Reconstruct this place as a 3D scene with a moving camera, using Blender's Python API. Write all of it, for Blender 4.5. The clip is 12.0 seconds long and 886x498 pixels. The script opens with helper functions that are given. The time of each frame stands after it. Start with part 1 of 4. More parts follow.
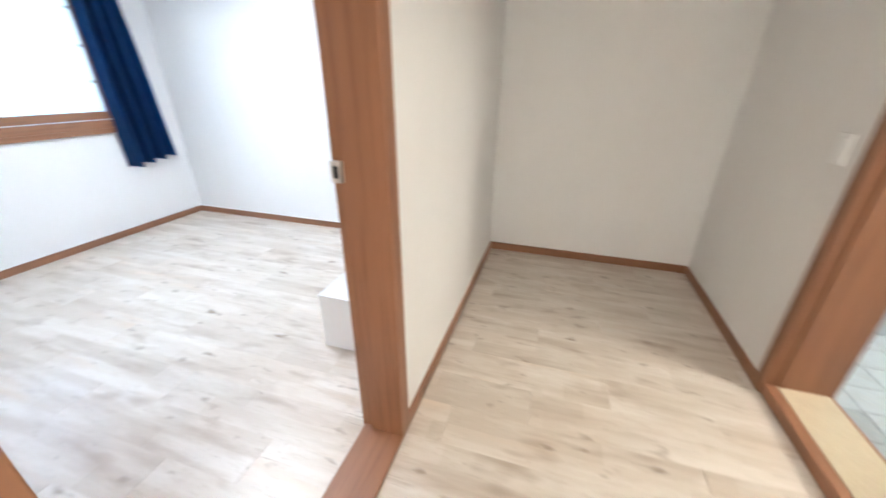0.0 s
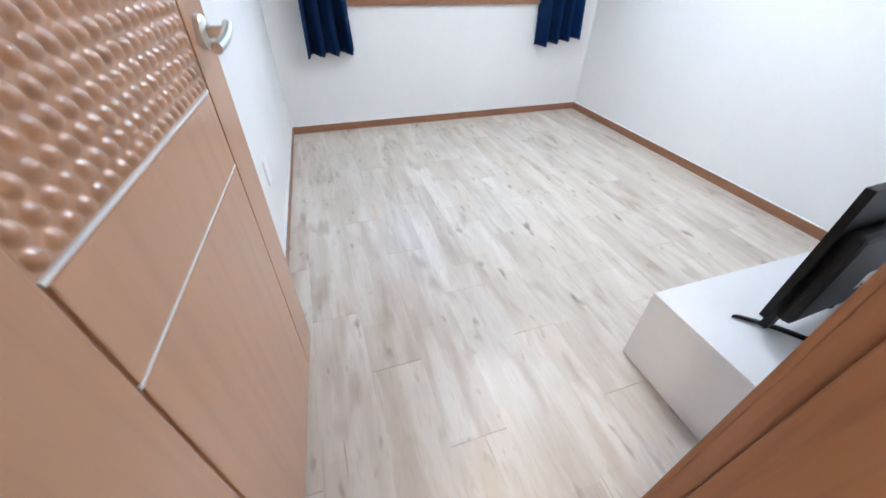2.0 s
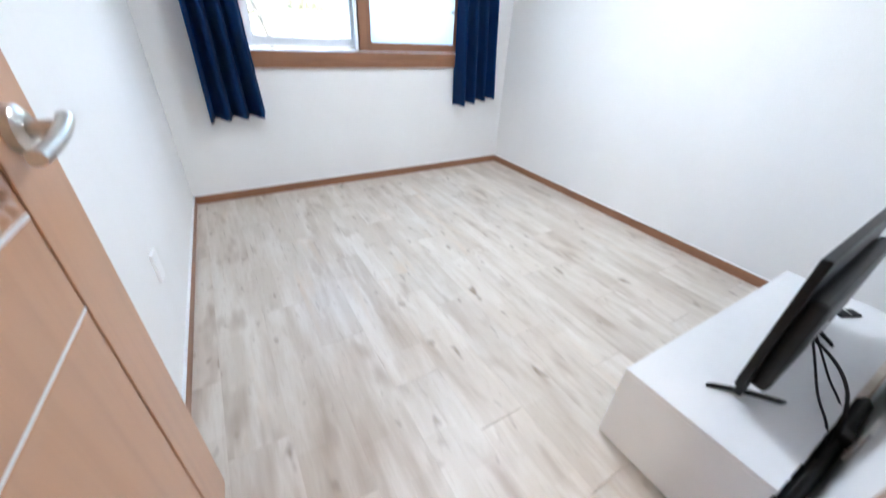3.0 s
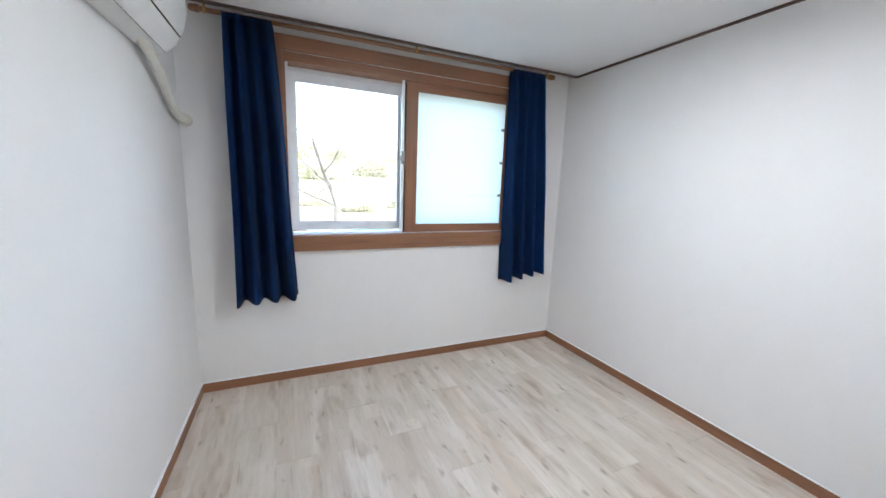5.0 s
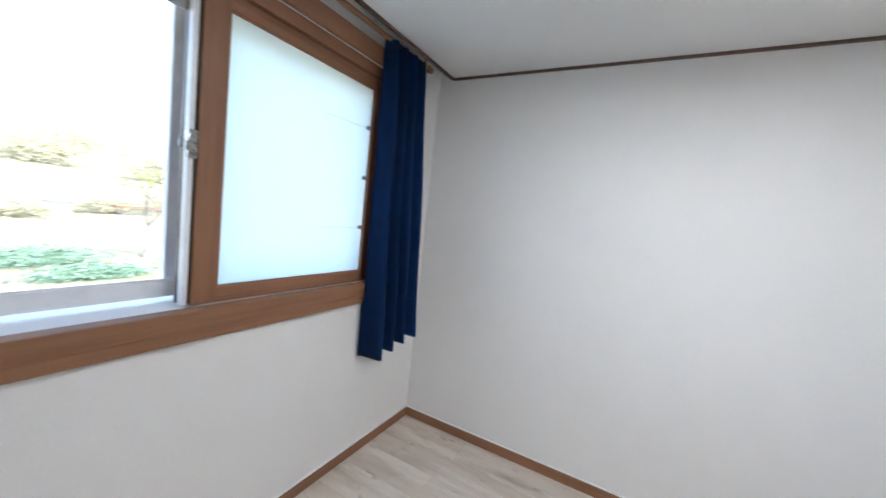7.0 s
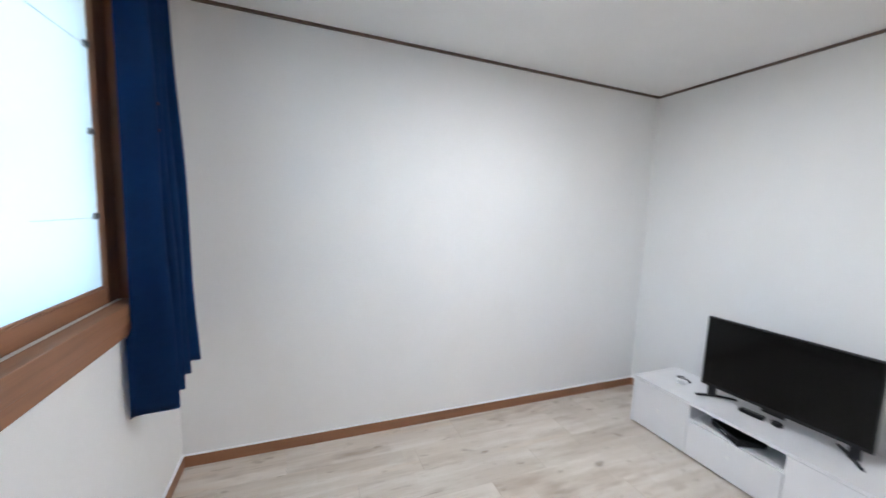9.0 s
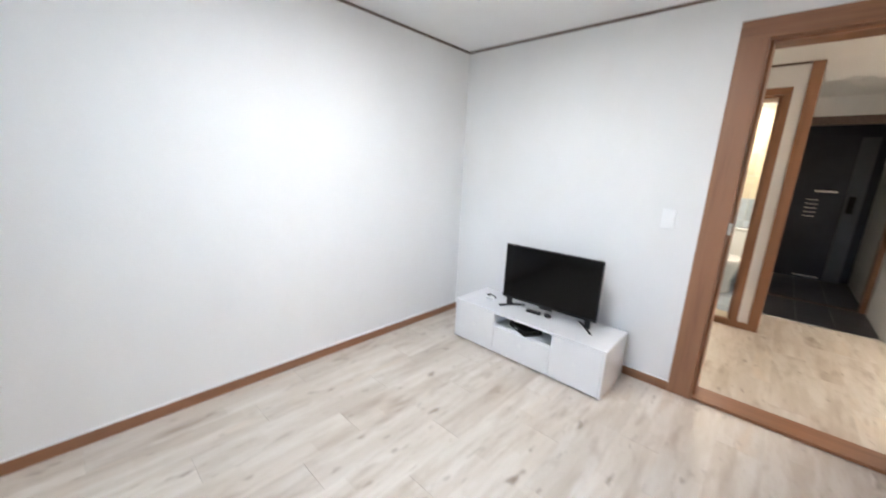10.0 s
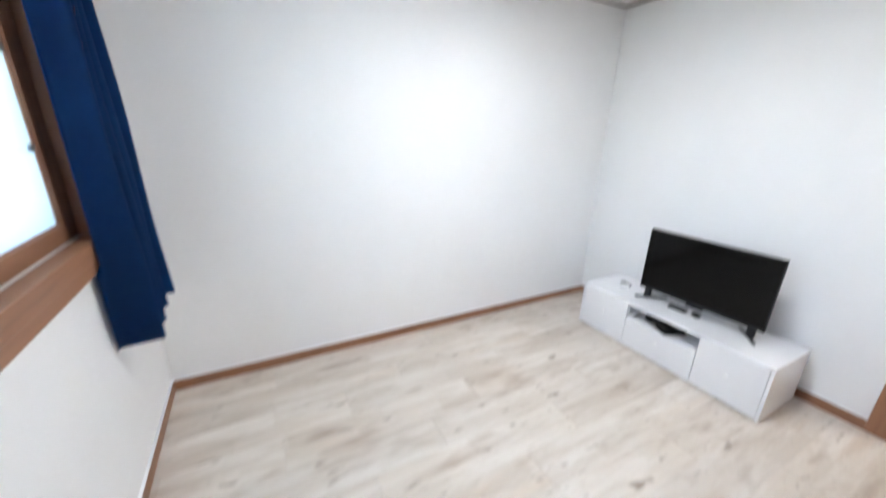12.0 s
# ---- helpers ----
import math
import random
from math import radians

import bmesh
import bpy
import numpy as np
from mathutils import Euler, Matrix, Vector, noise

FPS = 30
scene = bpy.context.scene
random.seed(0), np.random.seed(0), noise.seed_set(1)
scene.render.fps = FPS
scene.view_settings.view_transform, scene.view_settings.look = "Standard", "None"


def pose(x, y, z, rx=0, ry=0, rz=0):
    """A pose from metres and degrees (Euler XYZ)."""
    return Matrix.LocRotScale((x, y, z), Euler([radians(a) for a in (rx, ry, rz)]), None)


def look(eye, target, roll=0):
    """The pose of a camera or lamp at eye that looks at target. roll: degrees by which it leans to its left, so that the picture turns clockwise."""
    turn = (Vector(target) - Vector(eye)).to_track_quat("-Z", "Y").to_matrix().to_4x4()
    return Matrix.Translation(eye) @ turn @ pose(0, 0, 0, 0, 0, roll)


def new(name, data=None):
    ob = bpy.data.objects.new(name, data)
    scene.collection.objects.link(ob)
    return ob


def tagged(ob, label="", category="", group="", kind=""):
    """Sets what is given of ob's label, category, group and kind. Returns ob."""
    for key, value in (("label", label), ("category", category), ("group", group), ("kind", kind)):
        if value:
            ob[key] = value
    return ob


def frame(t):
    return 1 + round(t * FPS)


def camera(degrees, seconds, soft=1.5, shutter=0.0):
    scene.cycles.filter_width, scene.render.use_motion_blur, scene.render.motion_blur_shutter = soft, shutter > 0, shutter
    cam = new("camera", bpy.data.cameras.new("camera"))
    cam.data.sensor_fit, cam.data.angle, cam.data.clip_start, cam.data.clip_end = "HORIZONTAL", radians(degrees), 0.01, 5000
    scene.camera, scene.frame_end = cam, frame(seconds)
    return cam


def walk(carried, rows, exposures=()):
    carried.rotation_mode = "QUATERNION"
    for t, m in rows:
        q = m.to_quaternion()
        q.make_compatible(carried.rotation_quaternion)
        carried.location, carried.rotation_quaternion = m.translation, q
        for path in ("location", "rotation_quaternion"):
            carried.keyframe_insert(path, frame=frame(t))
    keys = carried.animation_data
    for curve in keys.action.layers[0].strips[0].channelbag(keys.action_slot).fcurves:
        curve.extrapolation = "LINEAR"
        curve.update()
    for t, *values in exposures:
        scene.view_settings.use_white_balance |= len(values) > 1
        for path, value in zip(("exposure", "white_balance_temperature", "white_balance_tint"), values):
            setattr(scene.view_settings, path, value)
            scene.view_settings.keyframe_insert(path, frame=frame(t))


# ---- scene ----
cam = camera(101.7, 12.0, shutter=0.4)
PATH = [
    (0, (-0.136, -0.626, 1.33), (1.599, -0.088, 0.494), 0.4),
    (0.5, (-0.004, -0.484, 1.336), (1.428, 0.663, 0.539), 1.2),
    (1, (0.083, -0.349, 1.337), (1.083, 1.168, 0.501), 0.4),
    (1.5, (0.188, -0.214, 1.282), (0.845, 1.365, 0.244), 1.2),
    (2, (0.237, -0.119, 1.189), (0.75, 1.356, -0.061), 1.4),
    (2.5, (0.242, 0.004, 1.108), (1.013, 1.308, -0.198), 2.4),
    (3, (0.274, 0.117, 1.209), (1.184, 1.561, 0.165), 3.2),
    (3.5, (0.298, 0.142, 1.389), (1.169, 1.859, 0.847), 1.5),
    (3.7, (0.301, 0.155, 1.449), (1.141, 1.933, 1.086), 1.1),
    (5.3, (0.528, 0.782, 1.379), (1.334, 2.58, 1.034), 2.2),
    (5.5, (0.517, 0.949, 1.405), (1.375, 2.718, 1.041), 2.8),
    (6, (0.567, 1.324, 1.4), (1.722, 2.923, 1.065), 4.1),
    (6.5, (0.649, 1.635, 1.424), (2.107, 2.985, 1.2), 5.7),
    (7, (0.685, 1.847, 1.43), (2.432, 2.803, 1.251), 6.3),
    (7.2, (0.663, 1.976, 1.43), (2.515, 2.703, 1.232), 5.3),
    (8.8, (0.687, 2.527, 1.378), (2.603, 1.99, 1.173), 4.1),
    (9, (0.682, 2.575, 1.386), (2.532, 1.844, 1.171), 2.3),
    (9.5, (0.619, 2.63, 1.402), (2.235, 1.483, 1.13), 2.7),
    (10, (0.604, 2.585, 1.355), (1.926, 1.151, 0.912), 2.8),
    (10.5, (0.547, 2.51, 1.234), (1.686, 1.224, 0.211), 1.7),
    (11, (0.556, 2.564, 1.134), (1.805, 1.624, -0.114), 1.9),
    (11.5, (0.617, 2.67, 1.181), (2.055, 1.953, -0.01), 1.9),
    (12, (0.648, 2.634, 1.404), (2.323, 1.737, 0.778), 1.6),
]
EXPOSURES = [(0, 4.05, 6100, 9), (1, 3.92, 6170, 9.3), (2, 3.68, 6200, 9.5), (3, 3.68, 6250, 9.5), (3.7, 3.55, 6300, 9.5), (5.5, 3.15, 6650, 11), (7, 3.0, 6700, 11), (9, 3.2, 6650, 11), (10, 3.58, 6720, 11), (11, 3.62, 6650, 11), (12, 3.6, 6600, 10.5)]
walk(cam, [(t, look(eye, target, roll)) for t, eye, target, roll in PATH], EXPOSURES)

# ---- world, sun, exposure ----
world = bpy.data.worlds.new("sky")
scene.world = world
world.use_nodes = True
wn = world.node_tree.nodes
sky = wn.new("ShaderNodeTexSky")
sky.sky_type = "NISHITA"
sky.sun_disc = False
sky.sun_elevation, sky.sun_rotation = radians(48), radians(200)
sky.air_density, sky.dust_density, sky.ozone_density = 1.0, 0.6, 1.0
wn["Background"].inputs["Strength"].default_value = 0.125
world.node_tree.links.new(sky.outputs["Color"], wn["Background"].inputs["Color"])
sun = new("sun", bpy.data.lights.new("sun", "SUN"))
sun.data.energy, sun.data.angle, sun.data.color = 2.4, radians(8), (1.0, 0.96, 0.9)
sun.matrix_world = look((0, 0, 0), (-0.23 * 0.67, 0.63 * 0.67, -0.74))

# ---- plan, in metres: x east, y north, z up ----
E_X, N_Y, CEIL = 2.785, 3.155, 2.318          # east wall, north wall, ceiling
W_S, W_N = -0.088, -0.014                 # west wall at the south and north corner (it runs slightly askew)
S_BACK = -0.16                            # hall face of the south wall
HALL_S, HALL_E = -1.695, 2.785             # hall's south wall and east end
DOOR_L, DOOR_R, DOOR_H = -0.066, 0.802, 2.072
BOX_Y, BOX_Z = 3.050, 2.42                # curtain recess: where the ceiling stops, and its own top
WIN_L, WIN_R, WIN_B, WIN_T = 0.540, 2.294, 1.020, 2.168
BATH_L, BATH_R, BATH_H = 0.767, 1.536, 2.08
LIV_W = -2.6                              # living area west of the hall
FOY_W, FOY_E, FOY_Y, FOY_END = -0.30, 0.535, -2.40, -5.1


# ---- materials ----
def material(name, base, rough=0.5, metal=0.0, spots=(), bump=0.0, bump_scale=200.0, stretch=(1, 1, 1), vary=0.0, coat=0.0, spec=0.5):
    """base colour; spots: (scale, colour, low, high, detail) layers of noise; vary: change from piece to piece."""
    m = bpy.data.materials.new(name)
    m.use_nodes = True
    nt = m.node_tree
    b = nt.nodes["Principled BSDF"]
    b.inputs["Roughness"].default_value, b.inputs["Metallic"].default_value = rough, metal
    b.inputs["Coat Weight"].default_value = coat
    b.inputs["Specular IOR Level"].default_value = spec
    co = nt.nodes.new("ShaderNodeTexCoord")
    mp = nt.nodes.new("ShaderNodeMapping")
    mp.inputs["Scale"].default_value = stretch
    nt.links.new(co.outputs["Object"], mp.inputs["Vector"])
    vec = mp.outputs["Vector"]
    info = nt.nodes.new("ShaderNodeObjectInfo")
    if vary:
        sc = nt.nodes.new("ShaderNodeVectorMath")
        sc.operation = "SCALE"
        sc.inputs[0].default_value = (37, 53, 71)
        nt.links.new(info.outputs["Random"], sc.inputs["Scale"])
        ad = nt.nodes.new("ShaderNodeVectorMath")
        nt.links.new(vec, ad.inputs[0])
        nt.links.new(sc.outputs[0], ad.inputs[1])
        vec = ad.outputs[0]
    rgb = nt.nodes.new("ShaderNodeRGB")
    rgb.outputs[0].default_value = (*base, 1)
    out = rgb.outputs[0]
    for scale, colour, low, high, detail, *squash in spots:
        n = nt.nodes.new("ShaderNodeTexNoise")
        n.inputs["Scale"].default_value, n.inputs["Detail"].default_value, n.inputs["Roughness"].default_value = scale, detail, 0.6
        v = vec
        if squash:
            k = nt.nodes.new("ShaderNodeVectorMath")
            k.operation = "MULTIPLY"
            k.inputs[1].default_value = squash[0]
            nt.links.new(vec, k.inputs[0])
            v = k.outputs[0]
        nt.links.new(v, n.inputs["Vector"])
        r = nt.nodes.new("ShaderNodeMapRange")
        r.inputs["From Min"].default_value, r.inputs["From Max"].default_value = low, high
        nt.links.new(n.outputs["Fac"], r.inputs["Value"])
        mx = nt.nodes.new("ShaderNodeMix")
        mx.data_type = "RGBA"
        nt.links.new(r.outputs["Result"], mx.inputs["Factor"])
        nt.links.new(out, mx.inputs["A"])
        mx.inputs["B"].default_value = (*colour, 1)
        out = mx.outputs["Result"]
    if vary:
        hs = nt.nodes.new("ShaderNodeHueSaturation")
        r = nt.nodes.new("ShaderNodeMapRange")
        r.inputs["To Min"].default_value, r.inputs["To Max"].default_value = 1 - vary, 1 + vary
        nt.links.new(info.outputs["Random"], r.inputs["Value"])
        nt.links.new(r.outputs["Result"], hs.inputs["Value"])
        nt.links.new(out, hs.inputs["Color"])
        out = hs.outputs["Color"]
    nt.links.new(out, b.inputs["Base Color"])
    if bump:
        n = nt.nodes.new("ShaderNodeTexNoise")
        n.inputs["Scale"].default_value, n.inputs["Detail"].default_value = bump_scale, 4
        nt.links.new(vec, n.inputs["Vector"])
        bp = nt.nodes.new("ShaderNodeBump")
        bp.inputs["Strength"].default_value, bp.inputs["Distance"].default_value = bump, 0.002
        nt.links.new(n.outputs["Fac"], bp.inputs["Height"])
        nt.links.new(bp.outputs["Normal"], b.inputs["Normal"])
    return m


def glowing(name, colour, strength):
    m = bpy.data.materials.new(name)
    m.use_nodes = True
    b = m.node_tree.nodes["Principled BSDF"]
    b.inputs["Base Color"].default_value = (0.9, 0.9, 0.9, 1)
    b.inputs["Emission Color"].default_value = (*colour, 1)
    b.inputs["Emission Strength"].default_value = strength
    return m


def glass(name, colour=(1, 1, 1), rough=0.0):
    m = bpy.data.materials.new(name)
    m.use_nodes = True
    b = m.node_tree.nodes["Principled BSDF"]
    b.inputs["Base Color"].default_value = (*colour, 1)
    b.inputs["Transmission Weight"].default_value = 1
    b.inputs["Roughness"].default_value, b.inputs["IOR"].default_value = rough, 1.1
    return m


def wood(name, stretch, base=(0.30, 0.140, 0.073), rough=0.42, contrast=1.0):
    k = [c * (1 - 0.30 * contrast) for c in base]
    l = [min(1, c * (1 + 0.22 * contrast)) for c in base]
    return material(name, base, rough, spots=((30, k, 0.46, 0.75, 8), (9, l, 0.5, 0.85, 4)), bump=0.12, bump_scale=60, stretch=stretch)


WOOD_X, WOOD_Y, WOOD_Z = (wood("wood_" + a, s) for a, s in (("x", (0.06, 1, 1)), ("y", (1, 0.06, 1)), ("z", (1, 1, 0.06))))
DOORWOOD = wood("door_wood", (1, 1, 0.05), (0.55, 0.305, 0.18), 0.30, 0.4)
door_gloss = DOORWOOD.node_tree.nodes["Principled BSDF"].inputs
door_gloss["Coat Weight"].default_value, door_gloss["Coat Roughness"].default_value = 0.45, 0.16
PAPER = material("wallpaper", (0.84, 0.837, 0.83), 0.75, spots=((3, (0.81, 0.803, 0.79), 0.4, 0.8, 3), (260, (0.852, 0.848, 0.84), 0.45, 0.7, 2)), bump=0.12, bump_scale=420, stretch=(1, 1, 0.5), spec=0.25)
CEILING = material("ceiling_paper", (0.84, 0.84, 0.83), 0.8, spots=((2, (0.81, 0.81, 0.80), 0.4, 0.8, 3),), bump=0.2, bump_scale=350, spec=0.2)
PLANK = material("floor_plank", (0.62, 0.55, 0.475), 0.36, vary=0.045, stretch=(1, 0.14, 1), bump=0.10, bump_scale=90,
                 spots=((12, (0.71, 0.655, 0.59), 0.42, 0.64, 4), (8, (0.49, 0.41, 0.335), 0.53, 0.72, 4), (7, (0.66, 0.53, 0.41), 0.60, 0.82, 3), (75, (0.53, 0.45, 0.375), 0.54, 0.86, 7),
                        (9, (0.38, 0.295, 0.225), 0.585, 0.80, 2, (1, 2.0, 1)), (19, (0.27, 0.20, 0.145), 0.655, 0.82, 1.5, (1, 2.6, 1)), (34, (0.30, 0.23, 0.18), 0.65, 0.80, 5, (1.8, 0.6, 1))))


def printed_strips(m, length, width):
    """Narrow strips of lighter and darker oak printed on each plank."""
    nt = m.node_tree
    b = nt.nodes["Principled BSDF"]
    source = b.inputs["Base Color"].links[0].from_socket
    co, info = nt.nodes.new("ShaderNodeTexCoord"), nt.nodes.new("ShaderNodeObjectInfo")
    sep, com = nt.nodes.new("ShaderNodeSeparateXYZ"), nt.nodes.new("ShaderNodeCombineXYZ")
    ad, sc = nt.nodes.new("ShaderNodeMath"), nt.nodes.new("ShaderNodeMath")
    sc.operation = "MULTIPLY"
    sc.inputs[1].default_value = 19.0
    nt.links.new(info.outputs["Random"], sc.inputs[0])
    nt.links.new(co.outputs["Object"], sep.inputs[0])
    nt.links.new(sep.outputs["Y"], ad.inputs[0])
    nt.links.new(sc.outputs[0], ad.inputs[1])
    nt.links.new(ad.outputs[0], com.inputs[0])
    nt.links.new(sep.outputs["X"], com.inputs[1])
    br = nt.nodes.new("ShaderNodeTexBrick")
    br.offset = 0.37
    br.inputs["Scale"].default_value, br.inputs["Mortar Size"].default_value = 1.0, 0.0
    br.inputs["Brick Width"].default_value, br.inputs["Row Height"].default_value = length, width
    br.inputs["Color1"].default_value, br.inputs["Color2"].default_value = (1.03, 1.03, 1.035, 1), (0.93, 0.915, 0.895, 1)
    nt.links.new(com.outputs[0], br.inputs["Vector"])
    mx = nt.nodes.new("ShaderNodeMix")
    mx.data_type, mx.blend_type = "RGBA", "MULTIPLY"
    mx.inputs["Factor"].default_value = 1.0
    nt.links.new(source, mx.inputs["A"])
    nt.links.new(br.outputs["Color"], mx.inputs["B"])
    nt.links.new(mx.outputs["Result"], b.inputs["Base Color"])


printed_strips(PLANK, 0.46, 0.0965)
JOINT = material("floor_joint", (0.42, 0.36, 0.30), 0.7, spots=((20, (0.3, 0.25, 0.2), 0.4, 0.7, 2),))
WHITE = material("white_lacquer", (0.82, 0.82, 0.83), 0.18, spots=((6, (0.79, 0.79, 0.80), 0.4, 0.8, 2),), coat=0.3)
PLASTIC = material("white_plastic", (0.80, 0.80, 0.79), 0.4, spots=((15, (0.76, 0.76, 0.75), 0.45, 0.8, 3),))
PVC = material("window_pvc", (0.85, 0.865, 0.885), 0.35, spots=((12, (0.74, 0.76, 0.79), 0.5, 0.8, 4),))
BLACK = material("black_plastic", (0.005, 0.005, 0.006), 0.4, spec=0.3, spots=((30, (0.009, 0.009, 0.010), 0.4, 0.7, 3),), bump=0.05, bump_scale=900)
SCREEN = material("tv_screen", (0.002, 0.002, 0.002), 0.12, spec=0.18, spots=((3, (0.003, 0.003, 0.003), 0.4, 0.7, 2),))
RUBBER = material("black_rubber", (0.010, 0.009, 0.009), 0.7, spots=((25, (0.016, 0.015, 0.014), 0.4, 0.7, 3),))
SWITCH = material("switch_plastic", (0.90, 0.90, 0.90), 0.3, spots=((15, (0.87, 0.87, 0.86), 0.45, 0.8, 3),))
CHROME = material("satin_nickel", (0.70, 0.68, 0.65), 0.30, metal=1.0, spots=((40, (0.55, 0.53, 0.50), 0.4, 0.7, 4),))
LATCH = material("worn_steel", (0.40, 0.39, 0.38), 0.28, metal=1.0, spots=((60, (0.16, 0.155, 0.15), 0.45, 0.65, 4),))
STRIKE = material("brushed_steel", (0.66, 0.63, 0.58), 0.45, metal=0.35, spots=((50, (0.5, 0.47, 0.43), 0.45, 0.75, 4),))
BRASS = material("brass", (0.60, 0.38, 0.12), 0.3, metal=1.0, spots=((40, (0.5, 0.3, 0.1), 0.4, 0.7, 4),))
DARKTRIM = material("dark_moulding", (0.125, 0.08, 0.06), 0.45, spots=((30, (0.17, 0.11, 0.08), 0.45, 0.75, 5),))
ROD = material("rod_wood", (0.30, 0.15, 0.07), 0.35, spots=((20, (0.22, 0.10, 0.05), 0.4, 0.8, 6),), stretch=(0.1, 1, 1))
HOSE = material("hose_wrap", (0.74, 0.73, 0.66), 0.6, spots=((30, (0.66, 0.64, 0.56), 0.45, 0.75, 4),), bump=0.4, bump_scale=120)
GREYTILE = material("grey_tile", (0.42, 0.49, 0.55), 0.25, vary=0.12, spots=((9, (0.38, 0.42, 0.46), 0.4, 0.75, 6), (60, (0.5, 0.52, 0.53), 0.5, 0.8, 4)))
BEIGETILE = material("beige_tile", (0.62, 0.55, 0.40), 0.25, vary=0.06, spots=((7, (0.55, 0.47, 0.33), 0.4, 0.75, 5),))
THRESHOLD = material("beige_threshold", (0.60, 0.52, 0.38), 0.3, spots=((9, (0.54, 0.46, 0.33), 0.4, 0.75, 5), (60, (0.64, 0.57, 0.44), 0.5, 0.8, 3)))
GROUT = material("grout", (0.62, 0.62, 0.60), 0.85, spots=((40, (0.52, 0.52, 0.5), 0.4, 0.7, 3),))
DARKTILE = material("dark_tile", (0.045, 0.045, 0.05), 0.3, vary=0.15, spots=((8, (0.06, 0.06, 0.066), 0.4, 0.75, 6), (90, (0.03, 0.03, 0.034), 0.5, 0.75, 3)))
STEEL = material("navy_steel", (0.030, 0.034, 0.055), 0.35, metal=0.2, spots=((5, (0.04, 0.045, 0.068), 0.4, 0.8, 3),), bump=0.05, bump_scale=300)
CERAMIC = material("ceramic", (0.82, 0.82, 0.80), 0.12, spots=((4, (0.79, 0.79, 0.77), 0.4, 0.8, 2),), coat=0.4)
CONCRETE = material("outer_render", (0.45, 0.43, 0.40), 0.9, spots=((4, (0.36, 0.34, 0.32), 0.4, 0.8, 6),), bump=0.3, bump_scale=40)
CLEAR = glass("clear_glass")
LAMP = glowing("lamp_diffuser", (0.85, 0.912, 1.0), 3.95)
BATHLAMP = glowing("bath_lamp_diffuser", (1.0, 0.92, 0.80), 7.5)
# glow of an unseen lamp, added to brighten the hall
HALLFILL = glowing("hall_fill_glow", (1.0, 0.90, 0.765), 3.3)


def frosted():
    m = bpy.data.materials.new("frosted_glass")
    m.use_nodes = True
    nt = m.node_tree
    b = nt.nodes["Principled BSDF"]
    b.inputs["Base Color"].default_value = (0.86, 0.95, 0.96, 1)
    b.inputs["Roughness"].default_value = 0.3
    t = nt.nodes.new("ShaderNodeBsdfTranslucent")
    t.inputs["Color"].default_value = (0.87, 0.945, 0.95, 1)
    mx = nt.nodes.new("ShaderNodeMixShader")
    mx.inputs[0].default_value = 0.88
    nt.links.new(b.outputs[0], mx.inputs[1])
    nt.links.new(t.outputs[0], mx.inputs[2])
    nt.links.new(mx.outputs[0], nt.nodes["Material Output"].inputs[0])
    n = nt.nodes.new("ShaderNodeTexNoise")
    n.inputs["Scale"].default_value = 600
    bp = nt.nodes.new("ShaderNodeBump")
    bp.inputs["Strength"].default_value = 0.2
    nt.links.new(n.outputs["Fac"], bp.inputs["Height"])
    nt.links.new(bp.outputs["Normal"], b.inputs["Normal"])
    return m


def cloth(name, colour, through_share):
    m = material(name, colour, 0.8, spots=((40, [c * 0.55 for c in colour], 0.4, 0.75, 6), (7, [c * 1.7 for c in colour], 0.45, 0.8, 4)), bump=0.35, bump_scale=700)
    nt = m.node_tree
    b = nt.nodes["Principled BSDF"]
    b.inputs["Sheen Weight"].default_value = 0.05
    b.inputs["Specular IOR Level"].default_value = 0.15
    t = nt.nodes.new("ShaderNodeBsdfTranslucent")
    t.inputs["Color"].default_value = (0.016, 0.17, 0.44, 1)
    mx = nt.nodes.new("ShaderNodeMixShader")
    mx.inputs[0].default_value = through_share
    nt.links.new(b.outputs[0], mx.inputs[1])
    nt.links.new(t.outputs[0], mx.inputs[2])
    nt.links.new(mx.outputs[0], nt.nodes["Material Output"].inputs[0])
    return m


FROST = frosted()
BLUE = cloth("blue_curtain", (0.006, 0.032, 0.100), 0.45)


# ---- mesh helpers ----
def bx(bm, x0, x1, y0, y1, z0, z1, bevel=0.0, seg=2):
    """A block in a bmesh, with rounded edges."""
    r = bmesh.ops.create_cube(bm, size=1.0, matrix=Matrix.Translation(((x0 + x1) / 2, (y0 + y1) / 2, (z0 + z1) / 2)) @ Matrix.Diagonal((x1 - x0, y1 - y0, z1 - z0, 1)))
    if bevel:
        es = {e for v in r["verts"] for e in v.link_edges}
        bmesh.ops.bevel(bm, geom=list(es), offset=bevel, segments=seg, affect="EDGES", profile=0.6)
    return bm


def cyl(bm, a, b, r0, r1=None, n=20, caps=True):
    """A tapered rod from a to b."""
    a, b = Vector(a), Vector(b)
    q = (b - a).to_track_quat("Z", "Y").to_matrix().to_4x4()
    bmesh.ops.create_cone(bm, cap_ends=caps, segments=n, radius1=r0, radius2=r0 if r1 is None else r1, depth=(b - a).length, matrix=Matrix.Translation((a + b) / 2) @ q)
    return bm


def prism(bm, points, z0, z1):
    """An upright block over a plan outline."""
    low = [bm.verts.new((x, y, z0)) for x, y in points]
    high = [bm.verts.new((x, y, z1)) for x, y in points]
    bm.faces.new(low[::-1]), bm.faces.new(high)
    for i in range(len(points)):
        j = (i + 1) % len(points)
        bm.faces.new((low[i], low[j], high[j], high[i]))
    bmesh.ops.recalc_face_normals(bm, faces=bm.faces[:])
    return bm


